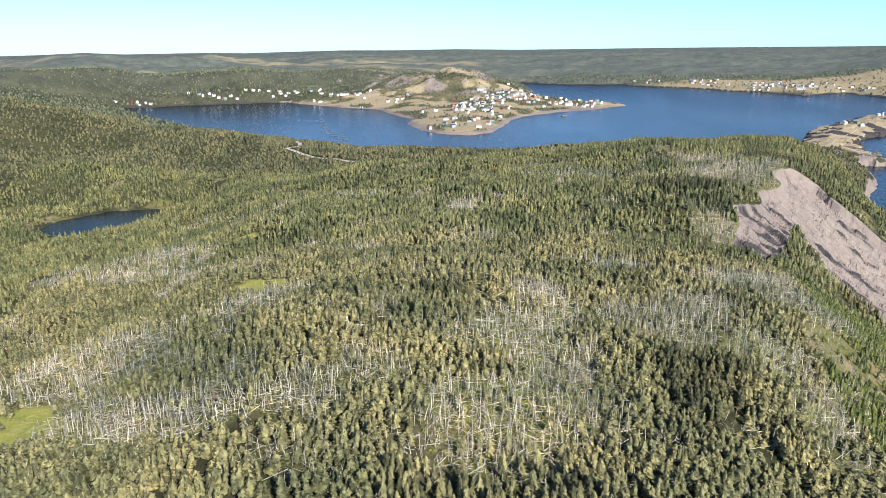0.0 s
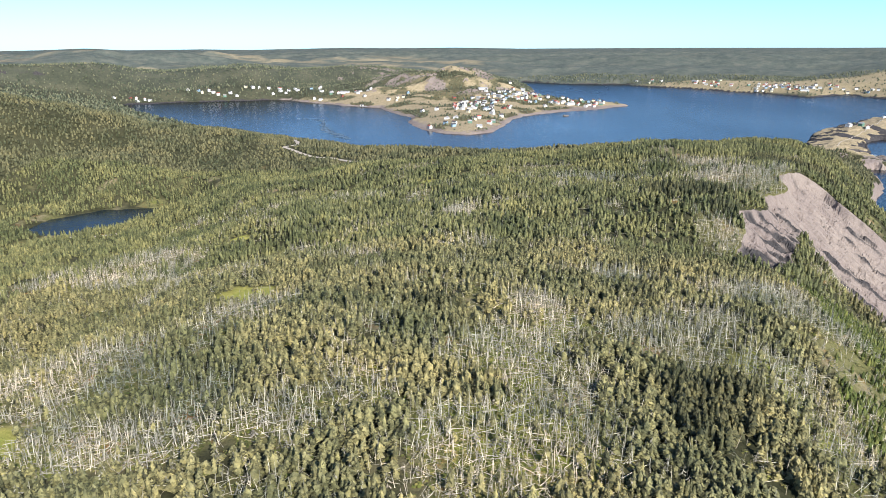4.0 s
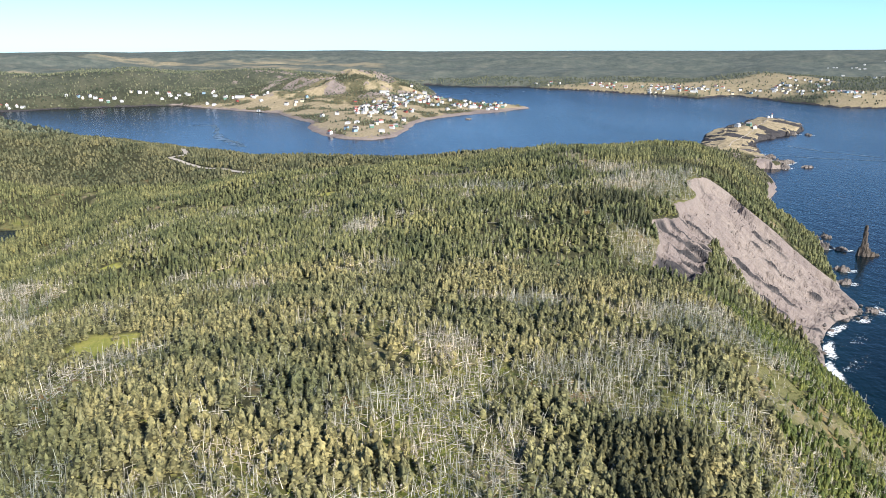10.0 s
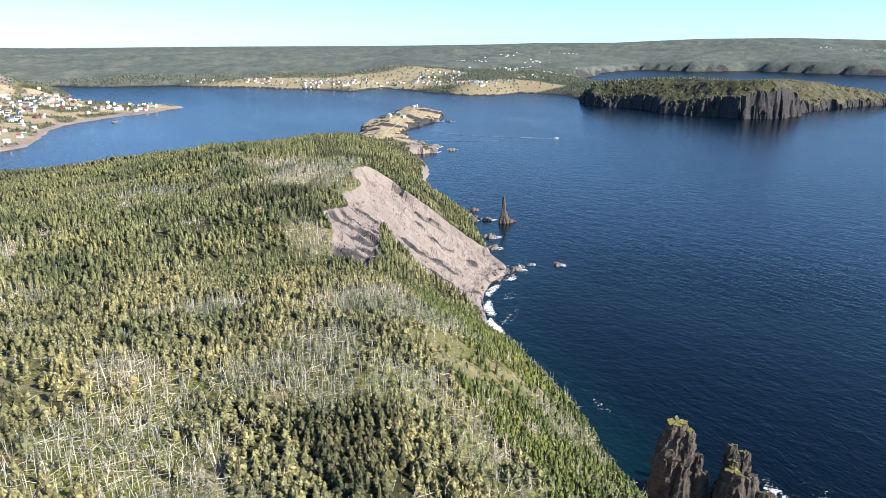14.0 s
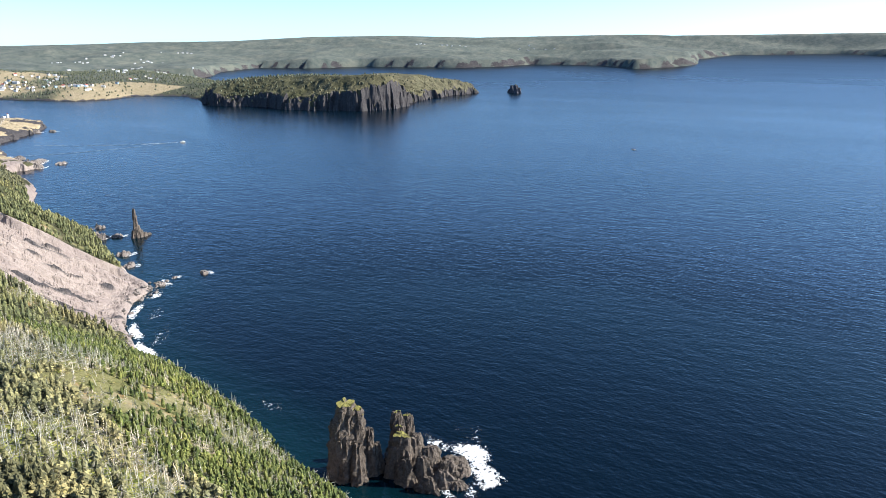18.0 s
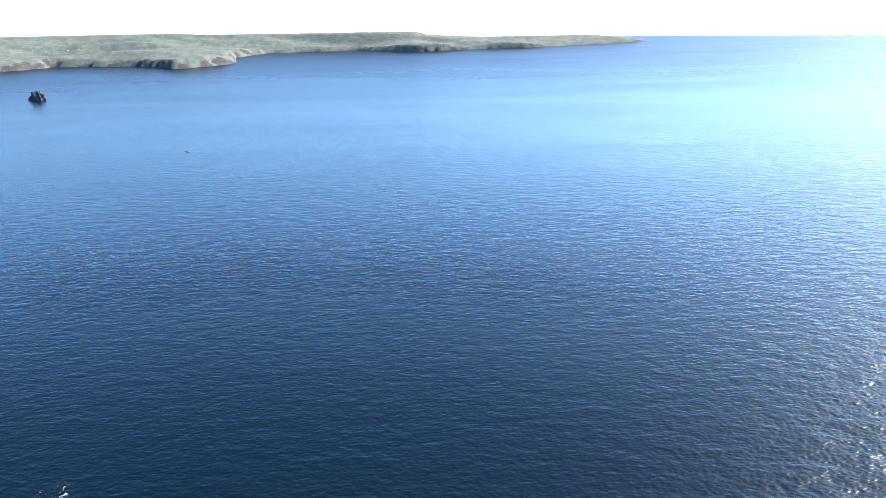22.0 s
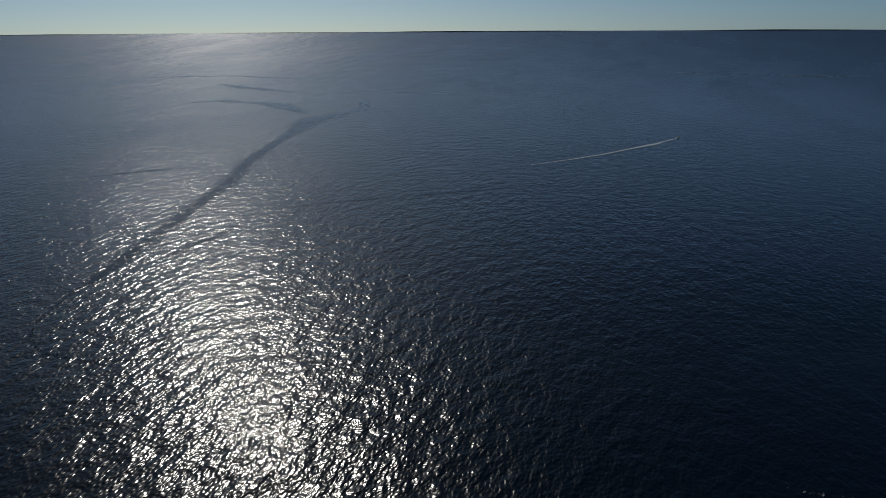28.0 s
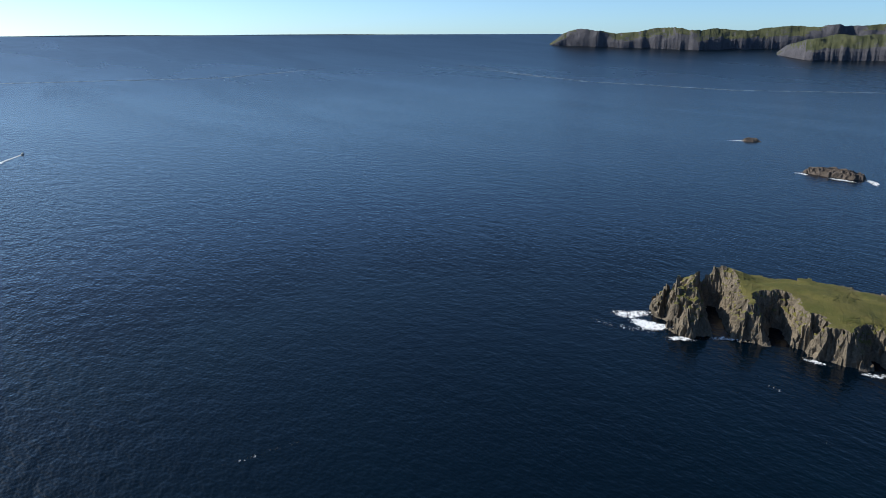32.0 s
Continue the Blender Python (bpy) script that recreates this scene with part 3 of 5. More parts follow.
def wood_cover(x, y):
    """How much of the ground is under trees, 0 to 1."""
    r = np.hypot(x, y)
    dry = fbm(x, y, 260, 4, 41)
    trinity = (x > -560) & (x < 600) & (y > 1330) & (y < 2150)
    towns = ((x > 600) & (x < 1700) & (y > 1850) & (y < 2900)) * smoothstep(-dry, -0.5, 0.3)
    fort = smoothstep(y, 990, 1030) * (x > 380) * (y < 1700) * (x < 1000)
    sker = (x > 1370) & (x < 2200) & (y > 880) & (y < 1750)
    cover = 1.0 - np.maximum.reduce([trinity * (0.98 - 0.85 * smoothstep(fbm(x, y, 55, 4, 43), -0.08, 0.22)), towns * 0.8, fort * 1.0, sker * 0.1 * smoothstep(dry, -0.1, 0.4)])
    knoll = np.exp(-(((x + 10) / 130) ** 2 + ((y - 2230) / 140) ** 2))
    return np.clip(cover - 0.95 * knoll * smoothstep(fbm(x, y, 70, 4, 44), -0.35, 0.1), 0, 1)


BOGS = [(-93, 241, 13, 15), (-76, 366, 11, 12), (-128, 120, 11, 14), (-150, 420, 7, 5), (-30, 560, 9, 5)]
DEAD = [(6, 118, 36, 26), (14, 165, 20, 30), (24, 200, 14, 18), (-46, 122, 14, 10), (-130, 165, 24, 26), (-95, 120, 26, 16), (72, 190, 20, 18), (88, 205, 18, 18), (122, 246, 26, 20), (100, 172, 14, 20), (104, 150, 12, 14), (195, 480, 40, 22), (205, 535, 34, 16), (200, 445, 18, 14), (84, 517, 30, 10),
        (-2, 425, 10, 22), (66, 590, 30, 10), (154, 374, 12, 14), (-190, 330, 30, 16), (-60, 300, 26, 8), (60, 262, 20, 8)]
LUSH = [(16, 172, 12, 26), (6, 147, 16, 10), (6, 122, 30, 22), (98, 174, 10, 24), (100, 150, 8, 10), (-112, 113, 16, 12), (30, 196, 12, 12)]

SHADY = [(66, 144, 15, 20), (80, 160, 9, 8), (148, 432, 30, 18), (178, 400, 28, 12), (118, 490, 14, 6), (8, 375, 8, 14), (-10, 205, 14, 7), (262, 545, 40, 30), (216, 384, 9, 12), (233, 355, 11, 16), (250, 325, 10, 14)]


def ellipses(x, y, rows):
    out = np.zeros(np.shape(x))
    for cx, cy, rx, ry in rows:
        out = np.maximum(out, 1.5 - np.hypot((x - cx) / rx, (y - cy) / ry))
    return out


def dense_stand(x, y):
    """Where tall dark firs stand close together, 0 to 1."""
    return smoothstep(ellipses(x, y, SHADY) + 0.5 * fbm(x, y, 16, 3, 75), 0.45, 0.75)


def die_back(x, y):
    """Where the trees stand dead, 0 to 1."""
    return (1 - dense_stand(x, y)) * np.maximum(smoothstep(ellipses(x, y, DEAD) + 0.6 * fbm(x, y, 24, 4, 71), 0.15, 0.8), 0.8 * smoothstep(fbm(x, y, 46, 4, 74), 0.36, 0.68)) * (np.hypot(x, y) < 850)


def open_ground(x, y):
    """Glades and bogs, 0 to 1."""
    bog = smoothstep(ellipses(x, y, BOGS) + 0.25 * fbm(x, y, 9, 3, 72), 0.4, 0.6)
    glade = smoothstep(fbm(x, y, 34, 4, 73), 0.55, 0.75) * 0.7
    return np.maximum.reduce([bog, glade * (np.hypot(x, y) < 800) * smoothstep(-shore(x, y, POND), 40, 90) * (1 - dense_stand(x, y)), 0.8 * die_back(x, y)])


def land_tints(v):
    x, y, z = v.T
    bare = smoothstep(slide_in(x, y), -2, 2) * 1.0
    bare = np.maximum(bare, smoothstep(-z, -5, -2) * smoothstep(z, -9, 0))
    e = 3.0
    gx, gy = land_height(x + e, y) - land_height(x - e, y), land_height(x, y + e) - land_height(x, y - e)
    slope = np.hypot(gx, gy) / (2 * e)
    bare = np.maximum(bare, smoothstep(slope, 1.0, 1.6) * np.where(np.hypot(x, y) < 800, 0.8, 1.0))
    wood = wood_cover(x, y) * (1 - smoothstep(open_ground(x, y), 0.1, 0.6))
    lush = smoothstep(ellipses(x, y, LUSH) + 0.4 * fbm(x, y, 12, 3, 76), 0.3, 0.7)
    trinity = (x > -560) & (x < 600) & (y > 1330) & (y < 2700)
    point = (x > 380) & (x < 1000) & (y > 950) & (y < 1700)
    rocky = point * 0.85 * smoothstep(fbm(x, y, 26, 5, 10) - 0.05 * (z - 11), -0.25, 0.3) + trinity * (smoothstep(fbm(x, y, 70, 4, 9), -0.1, 0.4) * smoothstep(z, 12, 40) * 0.62 + 0.55 * smoothstep(-z, -9, -4) * smoothstep(fbm(x, y, 26, 4, 12), -0.25, 0.25))
    bog = smoothstep(ellipses(x, y, BOGS) + 0.25 * fbm(x, y, 9, 3, 72), 0.4, 0.6)
    meadow = np.maximum(1 - wood, 0) * (np.hypot(x, y) > 900)
    dry_far = smoothstep(fbm(x, y, 420, 5, 77), -0.1, 0.4) * smoothstep(np.hypot(x, y), 2600, 3200) * smoothstep(6000 - np.hypot(x, y), 0, 800) * smoothstep(-x + 0.05 * y, -200, 300) * smoothstep(fbm(x, y, 90, 4, 78), -0.3, 0.3) * 0.65
    # slate on the far cliffs; along the slide's fins it paints their shadow
    shaded_slate = np.maximum(smoothstep(np.hypot(x, y), 1150, 1300) * (1 - trinity), smoothstep(slide_in(x, y), -1, 2) * 1.0 * smoothstep(rib_line(x, y), 0.35, 0.62))
    # how far the painted haze tints the woods, by distance
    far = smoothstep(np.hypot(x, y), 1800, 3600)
    return dict(lush=lush, bog=bog, far=far, bare=np.maximum(bare, rocky), shaded_slate=shaded_slate, wood=wood, meadow=np.maximum(meadow, dry_far))


def inside(x, y, box):
    return (x > box[0]) & (x < box[1]) & (y > box[2]) & (y < box[3])


BOX_NEAR, BOX_SLIDE = (-516, 504, -120, 780), (144, 408, 300, 564)
BOX_FORT = (372, 1008, 936, 1704)
BOX_SKER, BOX_TOWN = (1344, 2208, 864, 1584), (-348, 612, 1296, 2400)
PATCHES = [(BOX_SLIDE, 1.0, ()), (BOX_NEAR, 4.0, (BOX_SLIDE,)), (BOX_SKER, 4.0, ()), (BOX_TOWN, 6.0, ()), (BOX_FORT, 4.0, (BOX_TOWN,)), ((-1812, 2556, -240, 3408), 12.0, (BOX_NEAR, BOX_SKER, BOX_TOWN, BOX_FORT))]
parts_v, parts_f, count = [], [], 0
for box, step, holes in PATCHES:
    def skip(cx, cy, holes=holes):
        s = np.hypot(cx, cy) > 3420
        for h in holes:
            s |= inside(cx, cy, h)
        return s
    v, f = grid_patch(*box, step, land_height, skip)
    parts_v.append(v), parts_f.append(f + count)
    count += len(v)
# the far country, in rings
ra = np.radians(np.arange(-66, 116.01, 0.4))
rr_ = np.concatenate([np.arange(3360, 5000, 60), np.arange(5000, 9000, 130), np.arange(9000, 16000, 900)])
gx, gy = np.outer(rr_, np.sin(ra)), np.outer(rr_, np.cos(ra))
n, m = gx.shape
gz = land_height(gx, gy)
i = (np.arange(n - 1)[:, None] * m + np.arange(m - 1)[None]).ravel()
q = np.stack([i, i + m, i + m + 1, i + 1], 1)
q = q[gz.ravel()[q].max(1) > -4]
parts_v.append(np.stack([gx.ravel(), gy.ravel(), gz.ravel()], 1)), parts_f.append(q + count)
land_v, land_f = np.concatenate(parts_v), np.concatenate(parts_f)
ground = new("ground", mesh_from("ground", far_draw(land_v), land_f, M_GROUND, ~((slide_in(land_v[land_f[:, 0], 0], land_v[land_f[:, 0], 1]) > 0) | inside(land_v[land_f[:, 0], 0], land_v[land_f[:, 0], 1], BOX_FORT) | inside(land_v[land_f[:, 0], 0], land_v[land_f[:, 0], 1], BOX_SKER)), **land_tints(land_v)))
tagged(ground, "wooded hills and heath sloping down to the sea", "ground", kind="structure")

# ---- the sea ----
rings = np.concatenate([[0.1], np.arange(60, 600, 20), np.arange(600, 2400, 60), np.geomspace(2400, 50500, 90)])
sa = np.linspace(0, 2 * np.pi, 361)[:-1]
gx, gy = np.outer(rings, np.sin(sa)), np.outer(rings, np.cos(sa))
n, m = gx.shape
i = (np.arange(n - 1)[:, None] * m + np.arange(m)[None])
j = (np.arange(n - 1)[:, None] * m + (np.arange(m)[None] + 1) % m)
q = np.stack([i, i + m, j + m, j], 2).reshape(-1, 4)
v = np.stack([gx.ravel(), gy.ravel(), 0 * gx.ravel()], 1)
sd = shore(v[:, 0], v[:, 1], COAST)
shoal = np.clip(1 + sd / 45.0, 0, 1) * (np.hypot(v[:, 0], v[:, 1]) < 900) * 0.4
qa, qr = np.degrees(np.arctan2(v[q[:, 0], 0], v[q[:, 0], 1])), np.hypot(v[q[:, 2], 0], v[q[:, 2], 1])
q = q[~((qr > 15000) & (qa > -100) & (qa < 80))]
sea = new("water", mesh_from("water", far_draw(v), q, M_SEA, True, shoal=shoal, lee=1 - smoothstep(np.degrees(np.arctan2(v[:, 0], v[:, 1])) % 360, 105, 145) * smoothstep(-(np.degrees(np.arctan2(v[:, 0], v[:, 1])) % 360), -205, -165), offing=smoothstep(np.log(np.hypot(v[:, 0], v[:, 1]) + 1), math.log(500), math.log(9000))))
tagged(sea, "deep blue rippled sea water reaching to the horizon", "water", kind="structure")
pond_v, pond_f = grid_patch(-420, -280, 552, 700, 4, lambda x, y: np.where(shore(x, y, POND) > -12, 8.0, -9.0), cut=0)
pond_v[:, 2] = 8.0
pond = new("pond", mesh_from("pond", pond_v, pond_f, M_SLICK, True))
tagged(pond, "small dark still pond among the trees", "pond", kind="structure")

# ---- the forest ----
rng = np.random.default_rng(7)


def fir_crown(boughs, seed, full=0.2, wide=0.42, heart=1.0):
    """A fir's crown one metre high: single drooping boughs set spirally about a slim heart."""
    r = np.random.default_rng(seed)
    v, f = [], []
    if heart:
        v.append((r.normal(0, 0.02), r.normal(0, 0.02), 1.0))
        v += [(0.68 * heart * full * r.uniform(0.7, 1.1) * math.cos(a), 0.68 * heart * full * r.uniform(0.7, 1.1) * math.sin(a), r.uniform(0.5, 0.74)) for a in (0.3, 1.6, 2.8, 4.1, 5.3)]
        v += [(0.75 * heart * full * math.cos(a), 0.75 * heart * full * math.sin(a), r.uniform(0.0, 0.1)) for a in (0.9, 2.1, 3.4, 4.6, 6.0)]
        for s in range(5):
            n = (s + 1) % 5
            f += [(0, 1 + s, 1 + n), (1 + s, 6 + s, 1 + n), (1 + n, 6 + s, 6 + n)]
    for k in range(boughs):
        z, a = 0.1 + 0.78 * ((k + r.uniform(0, 0.9)) / boughs) ** 1.1, 2.4 * k + r.uniform(-0.6, 0.6)
        out = full * 1.12 * (1.04 - z) ** 0.48 * r.uniform(0.7, 1.25)
        w, c, s = out * wide * r.uniform(0.7, 1.3) + 0.012, math.cos(a), math.sin(a)
        mid, low, base = 0.6 * out, r.uniform(0.0, 0.1), len(v)
        v += [(0.04 * out * c, 0.04 * out * s, z + r.uniform(0.08, 0.15)), (mid * c - w * s, mid * s + w * c, z + r.uniform(-0.02, 0.04)), (out * c, out * s, z - low + 0.02), (mid * c + w * s, mid * s - w * c, z + r.uniform(-0.02, 0.04))]
        f += [(base, base + 2, base + 1), (base, base + 3, base + 2)]
    return np.array(v), np.array(f)


def pole(points, radii, sides=4):
    """A tapering stem through points."""
    v, f = [], []
    for i, (p, rad) in enumerate(zip(points, radii)):
        for s in range(sides):
            a = 2 * math.pi * s / sides
            v.append((p[0] + rad * math.cos(a), p[1] + rad * math.sin(a), p[2]))
    for i in range(len(points) - 1):
        for s in range(sides):
            a, b_ = i * sides + s, i * sides + (s + 1) % sides
            f += [(a, b_, b_ + sides), (a, b_ + sides, a + sides)]
    return np.array(v), np.array(f)


def snag_boughs(seed, count):
    """The bare, broken boughs of a dead fir one metre high."""
    r = np.random.default_rng(seed)
    v, f = [], []
    for k in range(count):
        z, a = r.uniform(0.3, 0.95), r.uniform(0, 6.28)
        out, rise, w = 0.2 * (1.15 - z) * r.uniform(0.6, 1.3), r.uniform(-0.05, 0.08), 0.007
        c, s = math.cos(a), math.sin(a)
        base = len(v)
        v += [(-s * w, c * w, z), (s * w, -c * w, z), (out * c, out * s, z + rise), (0, 0, z + 2.2 * w)]
        f += [(base, base + 1, base + 2), (base, base + 2, base + 3)]
    return np.array(v), np.array(f)


def joined(*pieces):
    v, f, n = [], [], 0
    for pv, pf in pieces:
        v.append(pv), f.append(pf + n)
        n += len(pv)
    return np.concatenate(v), np.concatenate(f)


def sown(shapes, at, height, width, lean=0.05):
    """Every place takes one of the shapes, turned, stretched and leant at random."""
    n = len(at)
    kind, turn = rng.integers(0, len(shapes), n), rng.uniform(0, 6.283, n)
    tx, ty = rng.normal(0, lean, n), rng.normal(0, lean, n)
    vs, fs, count = [], [], 0
    for k, (sv, sf) in enumerate(shapes):
        who = np.nonzero(kind == k)[0]
        if not len(who):
            continue
        c, s = np.cos(turn[who])[:, None], np.sin(turn[who])[:, None]
        h, w = height[who][:, None], width[who][:, None]
        x, y, z = sv[:, 0] * w, sv[:, 1] * w, sv[:, 2] * h
        v = np.stack([x * c - y * s + z * tx[who][:, None], x * s + y * c + z * ty[who][:, None], z], 2) + at[who][:, None]
        vs.append(v.reshape(-1, 3))
        fs.append((sf[None] + (np.arange(len(who)) * len(sv))[:, None, None]).reshape(-1, 3) + count)
        count += len(who) * len(sv)
    return np.concatenate(vs), np.concatenate(fs)


def scatter(x0, x1, y0, y1, step, jitter=0.48):
    gx, gy = np.meshgrid(np.arange(x0, x1, step), np.arange(y0, y1, step))
    x, y = gx.ravel(), gy.ravel()
    return x + rng.uniform(-jitter, jitter, len(x)) * step, y + rng.uniform(-jitter, jitter, len(x)) * step


def road_gap(x, y):
    d = np.full(np.shape(x), 1e9)
    for (ax, ay), (bx, by) in zip(ROAD, ROAD[1:]):
        s = np.clip(((x - ax) * (bx - ax) + (y - ay) * (by - ay)) / ((bx - ax) ** 2 + (by - ay) ** 2), 0, 1)
        d = np.minimum(d, np.hypot(x - ax - s * (bx - ax), y - ay - s * (by - ay)))
    return d


ROAD = [(-262, 1075), (-245, 1010), (-222, 925), (-236, 900), (-190, 850), (-157, 822), (-128, 785), (-90, 768)]


def seen_wedge(x, y, edge=36.0):
    """The fan of land that lies before the lens at any time."""
    a = np.degrees(np.arctan2(x + 6, y + 60))
    return (a > -edge) & (a < 67)


def stocked(x, y, dense=1.0):
    """Keeps the places where a live tree can stand."""
    z = land_height(x, y)
    ok = (z > 4) & seen_wedge(x, y) & (shore(x, y, COAST) > 7) & (slide_in(x, y) < -1.5) & (shore(x, y, POND) < -1.5) & (road_gap(x, y) > 5)
    live = np.clip(1.12 - open_ground(x, y) * 1.1 - 0.75 * smoothstep(fbm(x, y, 11, 3, 89), 0.0, 0.6), 0.03, 1) * wood_cover(x, y) * (1 - 0.55 * die_back(x, y))
    live = np.maximum(live, 0.97 * dense_stand(x, y))
    ok &= rng.uniform(0, 1, len(x)) < live * dense
    return np.stack([x, y, z], 1)[ok]


def young_slope(x, y):
    """The seaward slope, grown over with young firs."""
    return smoothstep(x - 0.28 * (y - 130) + 6 * fbm(x, y, 22, 3, 81), 104, 122) * (y < 330)


stem = pole([(0, 0, -0.06), (0, 0, 0.45), (0, 0, 0.9)], [0.022, 0.015, 0.004], 3)
FULL = [fir_crown(28, 100 + k, 0.18 + 0.03 * (k % 4), 0.33, 0.75) for k in range(8)]
PLAIN = [fir_crown(9, 200 + k, 0.18 + 0.02 * (k % 4), 0.4, 0.8) for k in range(8)]
THIN = [fir_crown(11, 250 + k, 0.17, 0.16, 0) for k in range(6)]
FAR = [fir_crown(3, 300 + k, 0.22, 0.7) for k in range(6)]

# near firs: the closest few hundred stand one by one, the rest as one wood
x, y = scatter(-230, 240, 62, 330, 2.05)
at = stocked(x, y)
young = young_slope(at[:, 0], at[:, 1]) > 0.5
order = np.argsort(np.hypot(at[:, 0], at[:, 1] - 78) + 1e3 * young)
singles, rest = at[order[:270]], order[270:]
shady = dense_stand(at[:, 0], at[:, 1]) > 0.5
young_at, old_at, shady_at = at[rest][young[rest]], at[rest][~young[rest] & ~shady[rest]], at[rest][shady[rest] & ~young[rest]]
stand = 1 + 0.24 * fbm(old_at[:, 0], old_at[:, 1], 40, 3, 83) + 0.3 * fbm(old_at[:, 0], old_at[:, 1], 9, 2, 84)
tall = rng.uniform(2.2, 5.2, len(old_at)) * stand
v, f = sown(FULL, old_at, tall, rng.uniform(4.2, 8.0, len(old_at)) * (0.7 + 0.3 * stand), 0.05)
wood = new("fir_wood", mesh_from("fir_wood", v, f, M_FIR))
tagged(wood, "dense wood of olive-green firs on the hilltop", "trees", kind="stuff")
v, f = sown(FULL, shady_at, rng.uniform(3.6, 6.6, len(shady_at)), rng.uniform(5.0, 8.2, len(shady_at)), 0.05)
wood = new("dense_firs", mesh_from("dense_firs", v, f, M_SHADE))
tagged(wood, "close stand of tall dark green firs", "trees", kind="stuff")
v, f = sown(PLAIN, young_at, rng.uniform(2.0, 4.2, len(young_at)), rng.uniform(4.0, 6.2, len(young_at)), 0.05)
wood = new("young_firs", mesh_from("young_firs", v, f, M_YOUNG))
tagged(wood, "bright green young firs on the slope above the sea", "trees", kind="stuff")

# the hill behind, out to its far brow
x, y = scatter(-480, 480, 330, 770, 3.1)
at = stocked(x, y)
shady = dense_stand(at[:, 0], at[:, 1]) > 0.5
shady_at, at = at[shady], at[~shady]
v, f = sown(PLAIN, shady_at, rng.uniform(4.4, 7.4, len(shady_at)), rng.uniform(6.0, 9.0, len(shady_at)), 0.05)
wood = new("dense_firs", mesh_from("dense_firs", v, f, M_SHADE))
tagged(wood, "close stand of tall dark green firs", "trees", kind="stuff")
stand = 1 + 0.28 * fbm(at[:, 0], at[:, 1], 26, 3, 85)
v, f = sown(PLAIN, at, rng.uniform(3.0, 5.8, len(at)) * stand, rng.uniform(5.6, 8.8, len(at)) * (0.6 + 0.4 * stand), 0.06)
x, y = scatter(-420, -230, 150, 330, 3.1)
at2 = stocked(x, y)
v2, f2 = sown(PLAIN, at2, rng.uniform(3.4, 6.2, len(at2)), rng.uniform(5.0, 7.4, len(at2)), 0.05)
wood = new("hill_wood", mesh_from("hill_wood", *joined((v, f), (v2, f2)), M_HILL))
tagged(wood, "fir wood covering the farther hill and the pond's shores", "trees", kind="stuff")

# woods round the bay
x, y = scatter(-900, 560, 770, 1260, 4.5)
at = stocked(x, y)
x, y = scatter(-900, -480, 300, 770, 4.5)
at = np.concatenate([at, stocked(x, y)])
v, f = sown(FAR, at, rng.uniform(2.6, 5.6, len(at)) * (1 + 0.35 * fbm(at[:, 0], at[:, 1], 40, 3, 86)), rng.uniform(6.5, 10.0, len(at)), 0.05)
wood = new("shore_wood", mesh_from("shore_wood", v, f, M_HEATHY))
tagged(wood, "olive fir wood on the hills above the pond and the bay", "trees", kind="stuff")
x, y = scatter(-600, 700, 1330, 2600, 9)
town_at = stocked(x, y, 0.9)
x, y = scatter(1370, 2200, 880, 1330, 9)
town_at = np.concatenate([town_at, stocked(x, y, 0.1)])
x, y = scatter(-1700, 2500, 1330, 3250, 14)
far_at = stocked(x, y, 0.85)
far_at = far_at[~((far_at[:, 0] > -600) & (far_at[:, 0] < 700) & (far_at[:, 1] < 2600))]
far_at = far_at[np.hypot(far_at[:, 0], far_at[:, 1]) < 3300]
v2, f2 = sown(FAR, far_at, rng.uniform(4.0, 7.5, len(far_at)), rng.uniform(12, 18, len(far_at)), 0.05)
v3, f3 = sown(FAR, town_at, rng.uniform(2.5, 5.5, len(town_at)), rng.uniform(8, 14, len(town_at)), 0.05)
wood = new("bay_wood", mesh_from("bay_wood", *joined((far_draw(v2), f2), (far_draw(v3), f3)), M_FAR_SHADED))
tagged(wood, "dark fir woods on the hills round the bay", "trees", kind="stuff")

# withered firs, grey but still with their boughs
x, y = scatter(-240, 300, 66, 640, 2.6)
z = land_height(x, y)
ok = (z > 6) & seen_wedge(x, y) & (slide_in(x, y) < 1.5) & (shore(x, y, COAST) > 8) & (ellipses(x, y, BOGS) < 0.5) & (rng.uniform(0, 1, len(x)) < 0.42 * die_back(x, y) + 0.13 * smoothstep(fbm(x, y, 50, 3, 87), -0.2, 0.5))
at = np.stack([x, y, z], 1)[ok]
v, f = sown(THIN, at, rng.uniform(2.2, 4.8, len(at)), rng.uniform(4.0, 7.0, len(at)), 0.12)
wood = new("withered_firs", mesh_from("withered_firs", v, f, M_BLEAK))
tagged(wood, "withered grey-brown firs scattered through the wood", "trees", kind="stuff")

# dead firs and windfall
snags = [joined(pole([(0, 0, -0.05), (0.01, 0, 0.5), (r0, 0.01, 1.0)], [0.016, 0.012, 0.005], 3), snag_boughs(400 + k, 2 + k)) for k, r0 in enumerate((0.0, 0.04, -0.05, 0.02, 0.06))]
x, y = scatter(-240, 260, 66, 560, 1.9)
z = land_height(x, y)
dead = die_back(x, y)
ok = (z > 6) & seen_wedge(x, y) & (slide_in(x, y) < -1) & (ellipses(x, y, BOGS) < 0.5) & (rng.uniform(0, 1, len(x)) < 0.6 * dead + 0.055 + 0.05 * (young_slope(x, y) > 0.5))
at = np.stack([x, y, z], 1)[ok]
order = np.argsort(np.hypot(at[:, 0] - 5, at[:, 1] - 86))
lone_snags, at = at[order[:120]], at[order[120:]]
